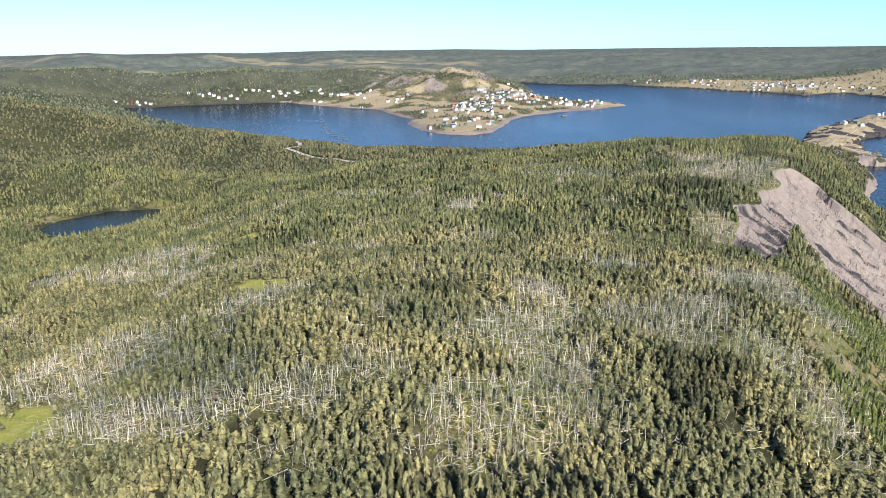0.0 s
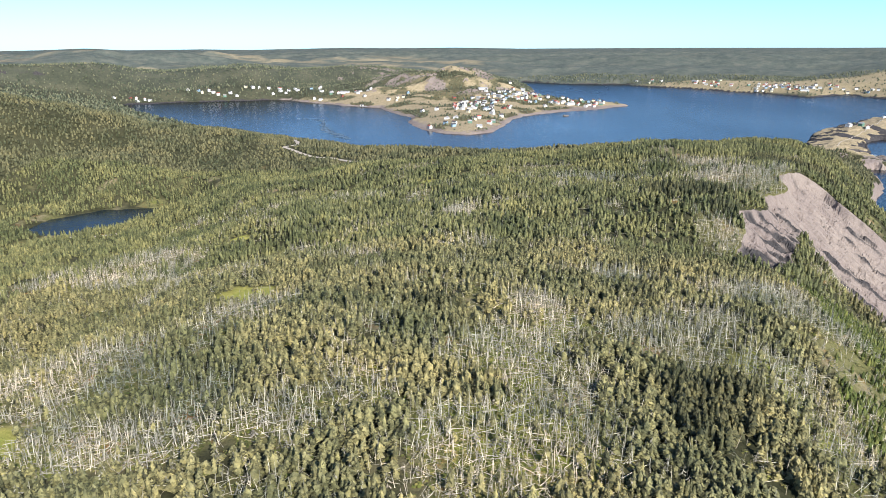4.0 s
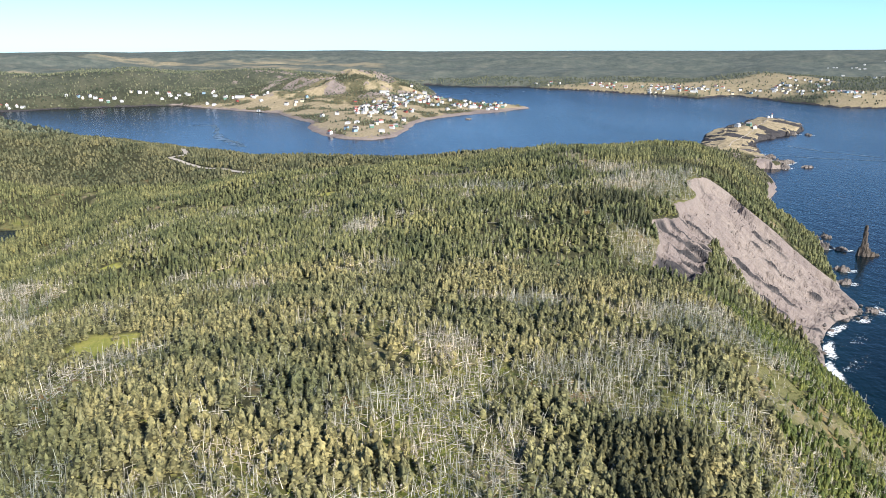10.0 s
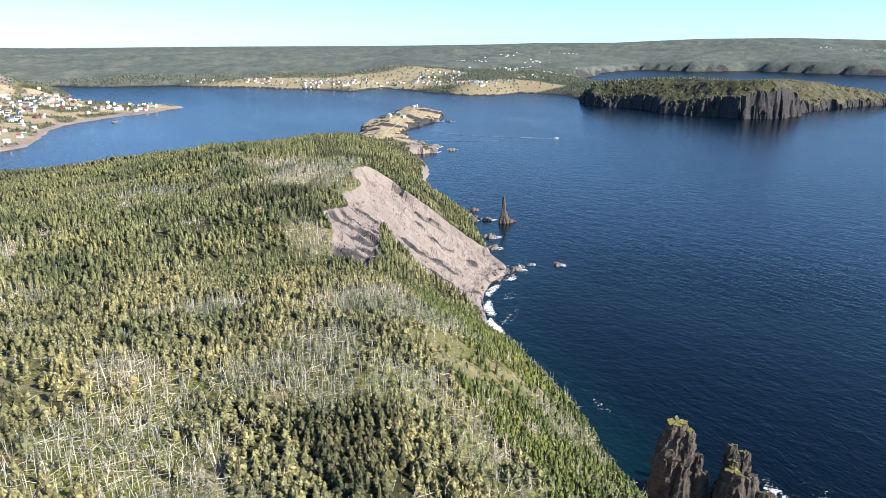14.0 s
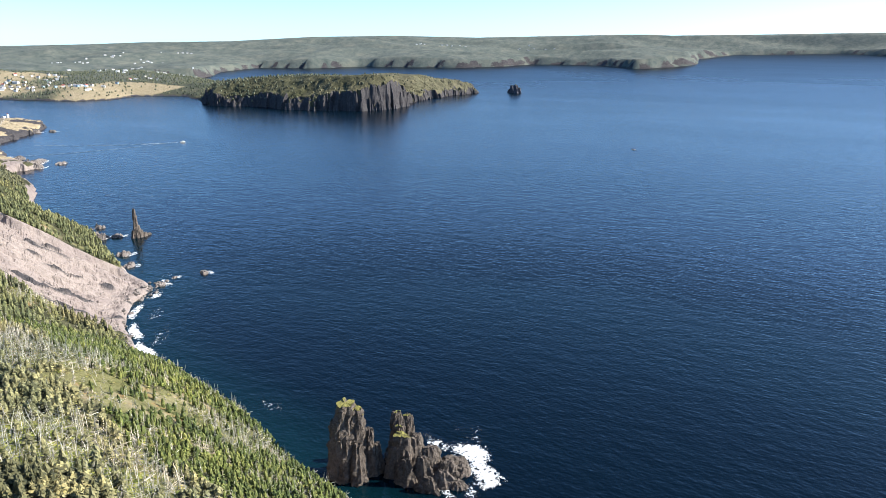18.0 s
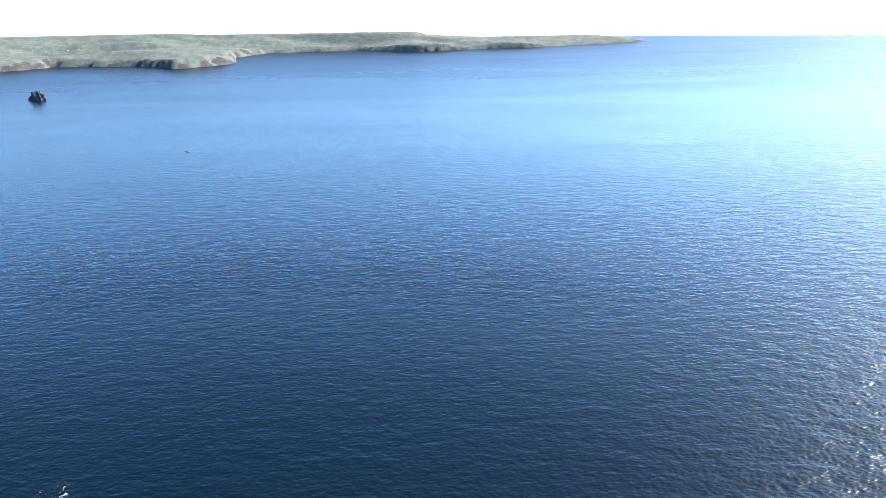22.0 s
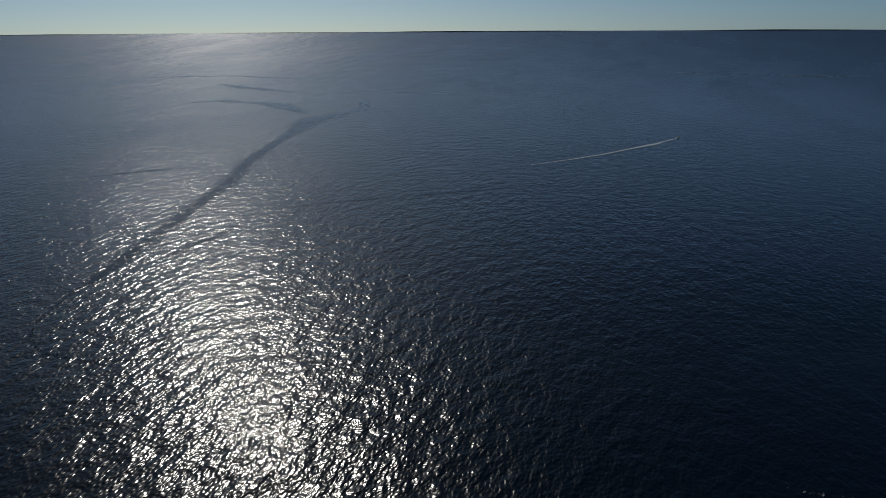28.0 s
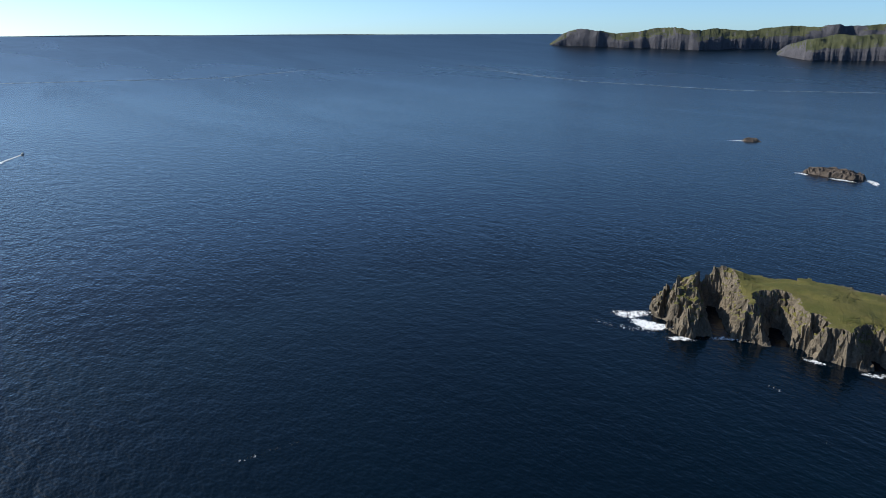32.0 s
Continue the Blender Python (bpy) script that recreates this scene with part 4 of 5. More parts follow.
v, f = sown(snags, at, rng.uniform(2.2, 5.0, len(at)) * (1 + 0.5 * die_back(at[:, 0], at[:, 1])), rng.uniform(4.0, 8.0, len(at)), 0.13)
wood = new("dead_wood", mesh_from("dead_wood", v, f, M_DEAD))
tagged(wood, "pale grey dead firs standing bare among the live ones", "dead trees", kind="stuff")
lv, lf = pole([(0, 0, 0), (0, 0, 0.5), (0, 0, 1)], [0.013, 0.010, 0.005], 3)
lv = lv[:, [2, 1, 0]] - [0.5, 0, -0.03]
x, y = scatter(-200, 240, 66, 520, 1.75)
ok = (rng.uniform(0, 1, len(x)) < 0.8 * die_back(x, y) + 0.02) & seen_wedge(x, y) & (slide_in(x, y) < -1)
at = np.stack([x, y, land_height(x, y) + rng.uniform(0.2, 1.2, len(x))], 1)[ok]
length = rng.uniform(2.4, 6.8, len(at))
v, f = sown([(lv, lf)], at, length, length, 0.16)
wood = new("windfall_trunks", mesh_from("windfall_trunks", v, f, M_DEAD))
tagged(wood, "bleached fallen trunks lying in the clearings", "fallen trees", kind="stuff")

# shrubs and tussocks in the glades
x, y = scatter(-220, 290, 66, 560, 1.8)
z = land_height(x, y)
ok = (z > 4) & seen_wedge(x, y) & (slide_in(x, y) < -1) & (rng.uniform(0, 1, len(x)) < 0.85 * die_back(x, y) + 0.25 * open_ground(x, y) + 0.06 + 0.5 * smoothstep(slide_in(x, y), -14, -3)) & (ellipses(x, y, BOGS) < 0.4)
at = np.stack([x, y, z], 1)[ok]
v, f = sown([fir_crown(6, 700 + k, 0.5, 0.36, 0) for k in range(5)], at, rng.uniform(0.6, 1.5, len(at)), rng.uniform(1.4, 3.0, len(at)), 0.08)
scrub = new("glade_shrubs", mesh_from("glade_shrubs", v, f, M_SHRUB))
tagged(scrub, "yellow-green shrubs and ferns in the clearings", "shrubs", kind="stuff")


def part(name, me, parent, label=""):
    ob = new(name, me)
    ob.parent = parent
    return tagged(ob, label)


def thing(name, at=(0, 0, 0), label="", category="", group=""):
    ob = new(name)
    ob.location = at
    return tagged(ob, label, category, group)


# the firs that stand nearest
nursery = []
for k in range(6):
    fir = thing("fir_tree", (0, 0, 0), ("olive-green fir with a pointed ragged crown", "stout olive-green fir with drooping boughs", "slim grey-green fir with a thin top")[k % 3], "tree", "firs on the near slope")
    part("trunk", mesh_from("fir_trunk", *pole([(0, 0, -0.3), (0.03, 0, 2.2), (0, 0.02, 4.4)], [0.13, 0.09, 0.02], 5), M_BARK), fir)
    cv, cf = fir_crown(70, 500 + k, (0.21, 0.25, 0.18)[k % 3], 0.22, 0.55)
    part("crown", mesh_from("fir_crown", cv * [5, 5, 5.2], cf, M_FIR_ONE), fir)
    nursery.append(fir)
for k, (px, py, pz) in enumerate(singles):
    s = float(rng.uniform(0.7, 1.2))
    m = pose(px, py, pz, rng.normal(0, 2), rng.normal(0, 2), rng.uniform(0, 360)) @ Matrix.Scale(s, 4)
    if k < 6:
        nursery[k].matrix_basis = m
    else:
        copy_thing(nursery[int(rng.integers(0, 6))], m).scale = (s, s, s)
nursery = []
for k in range(4):
    snag = thing("dead_fir", (0, 0, 0), "bleached grey dead fir with broken boughs", "dead tree", "dead firs on the near slope")
    part("trunk", mesh_from("snag_trunk", *pole([(0, 0, -0.3), (0.05, 0, 2.5), (0.1 * k, 0.05, 5.0)], [0.07, 0.05, 0.015], 5), M_DEAD_ONE), snag)
    bv, bf = snag_boughs(600 + k, 16)
    tagged(part("bare_crown", mesh_from("bare_crown", bv * [6, 6, 5], bf, M_DEAD_ONE), snag), kind="stuff")
    nursery.append(snag)
for k, (px, py, pz) in enumerate(lone_snags):
    s = float(rng.uniform(0.6, 1.15))
    m = pose(px, py, pz, rng.normal(0, 5), rng.normal(0, 5), rng.uniform(0, 360)) @ Matrix.Scale(s, 4)
    if k < 4:
        nursery[k].matrix_basis = m
    else:
        copy_thing(nursery[int(rng.integers(0, 4))], m).scale = (s, s, s)

# ---- rocks, stacks and islands ----
def rock_mass(name, origin, half, step, height, mat, label, category, rough=0.9, group="", green=1.0, capped=0):
    """Rock rising from the sea: a ragged height field round its origin."""
    ox, oy = origin
    v, f = grid_patch(-half[0], half[0], -half[1], half[1], step, lambda x, y: height(x + ox, y + oy), cut=-1.2)
    w = v[:, :2] + origin
    v[:, 0] += rough * step * fbm(w[:, 0] * 1.7 + v[:, 2] * 1.1, w[:, 1] * 1.7, step * 4, 3, 91)
    v[:, 1] += rough * step * fbm(w[:, 0] * 1.7, w[:, 1] * 1.7 + v[:, 2] * 1.1, step * 4, 3, 92)
    tri = np.concatenate([f[:, [0, 1, 2]], f[:, [0, 2, 3]]])
    p = far_draw(np.column_stack([w + (v[:, :2] - (w - origin)), v[:, 2]]))
    base = far_draw(np.array([[ox, oy, 0.0]]))[0]
    turf = green * smoothstep(v[:, 2], 5, 11)
    if not capped:
        ob = new(name, mesh_from(name, p - base, tri, mat, False, turf=turf))
        ob.location = base
        return tagged(ob, label, category, group)
    ob = thing(name, base, label, category, group)
    e1, e2 = p[tri[:, 1]] - p[tri[:, 0]], p[tri[:, 2]] - p[tri[:, 0]]
    n = np.cross(e1, e2)
    flat = (n[:, 2] / (np.linalg.norm(n, axis=1) + 1e-9) > 0.8) & (v[tri, 2].mean(1) > capped)
    for piece, who in (("rock_face", ~flat), ("turf_top", flat)):
        part(piece, mesh_from(piece, p - base, tri[who], mat, False, turf=turf), ob)
    return ob


def pillar(cx, cy, rx, ry, top, turn, taper=0.42, seed=0):
    """A column of broken, layered rock with a ragged head."""
    rg, sides = np.random.default_rng(seed), 22
    levels = np.concatenate([[-1.0], np.arange(0.4, top - 0.5, 1.0), [top - 0.3, top]])
    a = np.arange(sides) * 2 * np.pi / sides
    v = []
    for z in levels:
        u = max(z, 0) / top
        grow = 1.28 - taper * u ** 0.9 - 0.05 * (u > 0.97)
        flute = 0.26 * fbm(4 * np.cos(a) + seed + 0.12 * z, 4 * np.sin(a) + 0.1 * z, 1.6, 4, seed)
        block = 0.22 * np.round(2.5 * fbm(3 * np.cos(a) + 7, 3 * np.sin(a) + 0.45 * z, 1.3, 2, seed + 5)) / 2.5
        q = grow * (1 + flute + block)
        c, s = math.cos(radians(turn)), math.sin(radians(turn))
        ex, ey = rx * q * np.cos(a), ry * q * np.sin(a)
        dip = rg.normal(0, 0.3, sides)
        v.append(np.stack([cx + ex * c - ey * s, cy + ex * s + ey * c, z + dip], 1))
    v = np.concatenate(v + [np.array([[cx, cy, top + 0.15]])])
    f = []
    for i in range(len(levels) - 1):
        for s_ in range(sides):
            p, q_ = i * sides + s_, i * sides + (s_ + 1) % sides
            f += [(p, q_, q_ + sides), (p, q_ + sides, p + sides)]
    last = (len(levels) - 1) * sides
    f += [(last + s_, last + (s_ + 1) % sides, len(v) - 1) for s_ in range(sides)]
    return v, np.array(f)


def pillar_rock(name, origin, pillars, label, green):
    """A stack of several pillars grown together into one rock; green: the height from which turf grows."""
    ob = thing(name, (*origin, 0))
    for k, row in enumerate(pillars):
        v, f = pillar(*row, seed=300 + 7 * k)
        part("rock_pillar", mesh_from("rock_pillar", v - [*origin, 0], f, M_STACK, False, turf=smoothstep(v[:, 2], green - 3, green)), ob)
    return tagged(ob, label, "sea stack")


pillar_rock("sea_stack", (208, 154), [(207, 155.5, 5.0, 4.6, 33, 20, 0.52), (209.5, 152.5, 4.4, 4.0, 30.5, 40, 0.55), (212, 148, 2.6, 3.0, 21, 10, 0.7), (214, 145.5, 1.8, 2.4, 14, 60, 0.7), (204, 157.5, 3.4, 4.0, 26, 0, 0.6), (206.5, 149.5, 3.2, 2.8, 17, 15, 0.7)], "tall dark sea stack with a grassy flat top", 28.5)
pillar_rock("sea_stack", (222, 130), [(227, 143.5, 2.9, 4.4, 22.5, 30, 0.85), (230.5, 140.5, 2.8, 4.0, 20, 30, 0.8), (222, 140, 3.0, 4.6, 19.5, 20, 0.85), (217.5, 135.5, 3.4, 4.6, 18.8, 15, 0.6), (214.5, 138, 1.9, 3.4, 14, 10, 0.85), (222, 132, 3.2, 5.0, 16, 30, 0.85), (226, 134, 3.0, 4.6, 15, 30, 0.8), (213, 131, 2.2, 4.0, 11, 10, 0.85), (217, 126, 2.6, 5.0, 11.5, 20, 0.85), (224, 127, 2.8, 5.2, 12, 30, 0.85), (229, 128, 2.8, 4.6, 9, 40, 0.8),
             (213, 121, 2.2, 4.2, 6, 10, 0.8), (219, 117.5, 2.8, 4.6, 6.5, 20, 0.85), (226, 119.5, 3.0, 4.8, 6.5, 30, 0.8), (232, 121, 3.0, 4.2, 4.5, 40, 0.7), (236, 118, 2.8, 3.4, 2.6, 0, 0.6), (221, 111.5, 3.0, 3.0, 2.4, 0, 0.6), (230, 114.5, 3.0, 3.4, 2.6, 20, 0.6)], "broken brown rock ridge in the surf below the cliff", 19.0)

ISLE = [(-362, -282), (-350, -271), (-341, -257), (-334, -243), (-345, -230), (-357, -224), (-361, -207), (-375, -195), (-370, -176), (-378, -156), (-396, -146), (-440, -136), (-486, -160), (-486, -212), (-456, -250), (-418, -272), (-388, -284)]
CLEFTS = [(-350, -223, -388, -258, 5.5), (-358, -188, -388, -214, 6.5), (-380, -146, -392, -158, 4.0)]


def isle(x, y):
    sd = shore(x, y, ISLE) + 2.0 * fbm(x, y, 16, 4, 111) + 8.0 * (blocks(x, y, 12.0, 115) - 0.5) + 4.0 * (blocks(x, y, 5.0, 116, 0.1) - 0.5)
    for ax, ay, bx, by, w in CLEFTS:
        s = np.clip(((x - ax) * (bx - ax) + (y - ay) * (by - ay)) / ((bx - ax) ** 2 + (by - ay) ** 2), 0, 1)
        sd = np.minimum(sd, np.hypot(x - ax - s * (bx - ax), y - ay - s * (by - ay)) - w * (1 - 0.45 * s))
    west = smoothstep(-y, 236, 250) * smoothstep(x, -392, -372)
    crown = 21 - 0.03 * (-x - 360) - 0.13 * np.maximum(-x - 415, 0) + 3.0 * fbm(x, y, 40, 3, 112) + 10 * np.exp(-(((x + 395) / 16) ** 2 + ((y + 262) / 14) ** 2)) * (1 - west) - 0.05 * np.abs(y + 200)
    knob = 20 - 0.5 * np.hypot(x + 360, y + 260) + 4 * np.abs(fbm(x, y, 9, 2, 113)) + 7 * (blocks(x, y, 4.5, 117, 0.2) - 0.5)
    crown = crown * (1 - west) + knob * west
    pin = 25 * (np.hypot(x + 362, y + 266) < 1.5)
    ledges = 2.6 * np.floor(sd * 0.5 + 1.3 * fbm(x, y, 8, 3, 114)) + 0.8 * sd + 4 * (blocks(x, y, 4.0, 118, 0.9) - 0.5)
    return np.where(sd > 0, np.maximum(np.minimum(np.maximum(ledges, 0.6 * sd), crown), pin), 0.6 * sd)


M_ISLE = cliff_material("island_rock", (0.03, 0.025, 0.02), (0.25, 0.21, 0.155), (0.04, 0.062, 0.012), (0.13, 0.115, 0.036), 0.62)
rock_mass("island", (-411, -225), (82, 94), 0.9, isle, M_ISLE, "rocky island with a grassy top and dark clefts", "island", 1.2, capped=8)


def islet(poly, top, bump_size, seed, grow=2.2):
    def height(x, y):
        sd = shore(x, y, poly) + 0.25 * bump_size * fbm(x, y, bump_size, 3, seed) + 0.5 * bump_size * (blocks(x, y, 0.6 * bump_size, seed + 2) - 0.5)
        return np.where(sd > 0, np.minimum(grow * sd, top * (0.9 + 0.35 * fbm(x, y, bump_size, 3, seed + 1) + 0.7 * (blocks(x, y, 0.5 * bump_size, seed + 3) - 0.5))), 0.5 * sd)
    return height


rock_mass("rock_islet", (-897, -440), (44, 62), 2.0, islet([(-876, -474), (-872, -450), (-876, -412), (-886, -402), (-906, -414), (-920, -440), (-914, -466), (-895, -480)], 5.5, 6.5, 121, 1.2), M_STACK, "low brown rock islet washed by the swell", "rock", green=0.0)
rock_mass("rock_islet", (-1064, -668), (26, 26), 2.0, islet([(-1052, -680), (-1050, -664), (-1064, -654), (-1078, -662), (-1074, -680)], 4, 6, 125, 0.8), M_STACK, "dark rock just breaking the surface of the sea", "rock")
rock_mass("rock_islet", (2134, 877), (40, 40), 2.5, islet([(2118, 868), (2120, 892), (2136, 902), (2150, 888), (2148, 866), (2132, 856)], 19, 12, 131, 4), M_HEAD, "blunt dark rock standing alone off the headland", "rock")
reef = [(376, 503, 6, 3), (358, 473, 5, 2), (372, 407, 4, 1.6), (337, 415, 4, 2), (355, 419, 3, 1), (402, 566, 7, 5), (412, 556, 5, 3), (600, 966, 12, 6), (616, 1000, 14, 7), (640, 1010, 8, 3), (640, 966, 7, 2.5), (845, 1335, 10, 4), (870, 1320, 7, 2.5), (962, 1500, 9, 4), (250, 1700, 8, 2), (1132, 262, 3, 1), (640, 1060, 9, 5), (425, 600, 6, 4)]
for k, (cx, cy, rad, top) in enumerate(reef):
    ring = [(cx + rad * math.cos(a) * (1 + 0.3 * math.sin(3 * a + k)), cy + rad * math.sin(a)) for a in np.linspace(0, 6.28, 9)[:-1]]
    rock_mass("shore_rock", (cx, cy), (rad * 2, rad * 2), max(0.8, rad / 7), islet(ring, top, rad, 140 + k, 1.6), M_ROCK, "dark wet rock off the shore with foam round it", "rock", group="rocks off the shore")

# the rock needle
needle = pillar_rock("rock_needle", (419, 538), [(419, 538, 2.3, 2.1, 20, 0, 0.5), (418.6, 538, 1.25, 1.3, 26.5, 30, 0.35), (420.8, 537.6, 2.3, 2.1, 11, 20, 0.6), (423, 537.2, 2.8, 2.5, 6, 0, 0.6), (426.5, 537, 3.0, 2.4, 3.2, 10, 0.5), (416.8, 539, 1.8, 1.7, 7, 0, 0.6), (430.5, 537.4, 2.4, 2.0, 1.5, 0)], "slender dark rock needle rising from the sea", 40)

# boulders under the slide
def boulder_mesh(seed):
    bm = bmesh.new()
    bmesh.ops.create_icosphere(bm, subdivisions=1, radius=1.0)
    r = random.Random(seed)
    for q in bm.verts:
        q.co *= r.uniform(0.65, 1.2)
        q.co.z *= 0.7
    me = bpy.data.meshes.new("boulder")
    bm.to_mesh(me)
    bm.free()
    me.materials.append(M_ROCK)
    return me


stones = [boulder_mesh(k) for k in range(5)]
for k in range(170):
    t = rng.uniform(0, 1)
    if k < 60:
        i = int(rng.integers(6, 11))
        (ax, ay), (bx, by) = COAST_EAST[i], COAST_EAST[i + 1]
        px, py = ax + t * (bx - ax) + rng.normal(0, 3), ay + t * (by - ay) + rng.normal(0, 3)
    else:
        px, py = rng.uniform(215, 335), rng.uniform(355, 480)
        if slide_in(np.array([px]), np.array([py]))[0] < 3:
            continue
    ob = new("boulder", stones[k % 5])
    size = float(rng.uniform(0.8, 2.2) if k < 60 else rng.uniform(0.3, 1.0))
    ob.matrix_basis = pose(px, py, max(float(land_height(np.array([px]), np.array([py]))[0]), -0.3) + 0.2 * size, rng.uniform(-20, 20), rng.uniform(-20, 20), rng.uniform(0, 360)) @ Matrix.Scale(size, 4)
    tagged(ob, "brown-grey boulder fallen from the rock slide", "boulder", "boulders of the slide")


# ---- the far headlands to the south ----
def far_headland(name, rows, depth, seed, label):
    """A range of cliffs: rows of bearing, metres to its foot, and its brow in degrees above the level of the eye."""
    az = np.arange(rows[0][0], rows[-1][0], 0.06)
    foot = np.interp(az, [r_[0] for r_ in rows], [r_[1] for r_ in rows]) + 80 * fbm(az * 100, az * 0, 110, 5, seed)
    brow = np.interp(az, [r_[0] for r_ in rows], [r_[2] for r_ in rows])
    steps = np.array([0, 0.02, 0.05, 0.09, 0.15, 0.25, 0.4, 0.6, 0.8, 1.0])
    lift = np.array([-0.02, 0.2, 0.38, 0.5, 0.6, 0.72, 0.86, 1.0, 0.9, 0.5])
    rad = foot[None] + depth * steps[:, None] * (1 + 0.7 * fbm(az * 100, az * 0, 240, 4, seed + 1))[None]
    peak = EYE_Z + (foot + 0.6 * depth) * np.tan(np.radians(brow)) + foot ** 2 / 14.7e6
    z = peak[None] * lift[:, None] * (1 + 0.32 * fbm(rad * 0.5, az[None] * 100 + 0 * rad, 120, 5, seed + 2) * (1 - lift[:, None] * 0.75))
    a = np.radians(az)
    v = far_draw(np.stack([(rad * np.sin(a)).ravel(), (rad * np.cos(a)).ravel(), z.ravel()], 1))
    n, m = rad.shape
    i = (np.arange(n - 1)[:, None] * m + np.arange(m - 1)[None]).ravel()
    q = np.stack([i, i + 1, i + m + 1, i + m], 1)
    c = v.mean(0) * [1, 1, 0]
    ob = new(name, mesh_from(name, v - c, q[:, ::-1], M_HEAD, False, turf=(np.repeat(smoothstep(lift, 0.3, 0.55), m))))
    ob.location = c
    return tagged(ob, label, "headland", kind="structure")


far_headland("headland", [(-137.4, 8400, -1.2), (-136.3, 8300, -0.29), (-135, 8000, -0.05), (-133.5, 7600, -0.2), (-132.4, 7400, -0.42), (-130, 7100, -0.06), (-128, 6700, 0.05), (-126.4, 6600, -0.19), (-125.3, 6700, -0.03), (-123, 7000, -0.19), (-120.5, 7200, 0.11), (-117, 7200, 0.16), (-110, 7000, 0.2), (-100, 7000, 0.2)], 900, 161, "long range of green-topped dark sea cliffs far off")
far_headland("headland", [(-121.4, 5500, -1.9), (-120.6, 5200, -1.1), (-119.4, 4700, -0.72), (-117, 4650, -0.5), (-114.8, 4700, -0.5), (-108, 4700, -0.4), (-100, 4800, -0.4)], 700, 171, "nearer green headland with steep dark cliffs")
az = np.radians(np.arange(132, 212, 0.5))
z = 12 + 25 * fbm(np.degrees(az) * 10, az * 0, 90, 3, 181)
v = np.concatenate([np.stack([38000 * np.sin(az), 38000 * np.cos(az), -2.0 + 0 * az], 1), np.stack([39500 * np.sin(az), 39500 * np.cos(az), z], 1)])
i = np.arange(len(az) - 1)
shore_far = new("backdrop", mesh_from("backdrop", far_draw(v), np.stack([i + 1, i, i + len(az), i + len(az) + 1], 1), M_HEAD, True, turf=np.ones(len(v))))
tagged(shore_far, "faint low shore along the southern horizon", "backdrop", kind="structure")


# ---- foam, wakes and slicks on the water ----
def foam(patches, seed, name="surf_foam", label="white lacy surf breaking round the rocks"):
    """Sheets of broken foam; patches of x, y, half widths, turn in degrees and thickness 0 to 1."""
    vs, fs, ds, count = [], [], [], 0
    u, w = np.meshgrid(np.linspace(-1, 1, 17), np.linspace(-1, 1, 9))
    n, m = u.shape
    i = (np.arange(n - 1)[:, None] * m + np.arange(m - 1)[None]).ravel()
    quad = np.stack([i, i + 1, i + m + 1, i + m], 1)
    for k, (cx, cy, rx, ry, turn, thick) in enumerate(patches):
        bend = w + 0.3 * np.sin(3.1 * u + seed + k)
        c, s = math.cos(radians(turn)), math.sin(radians(turn))
        x, y = cx + rx * u * c - ry * bend * s, cy + rx * u * s + ry * bend * c
        vs.append(np.stack([x.ravel(), y.ravel(), np.full(x.size, 0.16 + 0.02 * k)], 1))
        ds.append(thick * np.clip(1.25 - np.hypot(u, w) ** 1.5, 0, 1).ravel())
        fs.append(quad + count)
        count += x.size
    ob = new(name, mesh_from(name, far_draw(np.concatenate(vs)), np.concatenate(fs), M_FOAM, True, dense=np.concatenate(ds)))
    return tagged(ob, label, "foam", kind="stuff")


foam([(243, 117, 16, 9, 62, 0.85), (233, 106, 14, 8, 30, 0.85), (245, 134, 14, 5, 60, 0.6), (222, 104, 12, 5, 0, 0.6), (237, 147, 9, 4, 150, 0.6), (219, 151, 7, 3, 120, 0.45), (257, 124, 16, 8, 60, 0.42), (213, 113, 8, 4, 30, 0.6)], 11)
foam([(254, 332, 19, 4.5, 66, 0.9), (270, 359, 20, 4.5, 58, 0.9), (293, 387, 19, 4.5, 42, 0.8), (268, 337, 16, 7, 60, 0.5), (294, 372, 20, 7, 40, 0.45), (320, 400, 10, 5, 10, 0.7), (344, 416, 16, 4, 60, 0.6), (282, 345, 14, 6, 50, 0.4)], 13)
foam([(-334, -262, 16, 9, 120, 1.0), (-338, -280, 16, 9, 130, 0.85), (-322, -262, 18, 7, 110, 0.5), (-331, -237, 11, 4.5, 130, 0.8), (-352, -222, 14, 4, 140, 0.7), (-366, -176, 10, 4, 120, 0.7), (-376, -150, 10, 4, 140, 0.7), (-398, -286, 12, 7, 150, 0.7), (-312, -280, 16, 5, 80, 0.4), (-320, -172, 7, 2.5, 70, 0.5), (-291, -128, 7, 2, 90, 0.45)], 17)
foam([(-866, -420, 24, 7, 80, 0.8), (-880, -393, 26, 7, 40, 0.85), (-864, -470, 14, 7, 100, 0.8), (-1052, -672, 34, 7, 140, 0.8)], 19)
foam([(x_ + r_ * 0.8, y_ - r_ * 0.8, r_ * 1.7, 4, 30, 0.7) for x_, y_, r_, t_ in reef[:13]] + [(600, 985, 44, 10, 70, 0.7), (640, 1080, 44, 9, 60, 0.6)], 23)
foam([(228, 296, 9, 6, 20, 0.42), (-85, -264, 30, 2.0, 178, 0.42), (236, 222, 12, 7, 60, 0.42), (350, 425, 22, 6, 20, 0.38)], 29, "foam_flecks", "thin lines of foam flecks on the water")


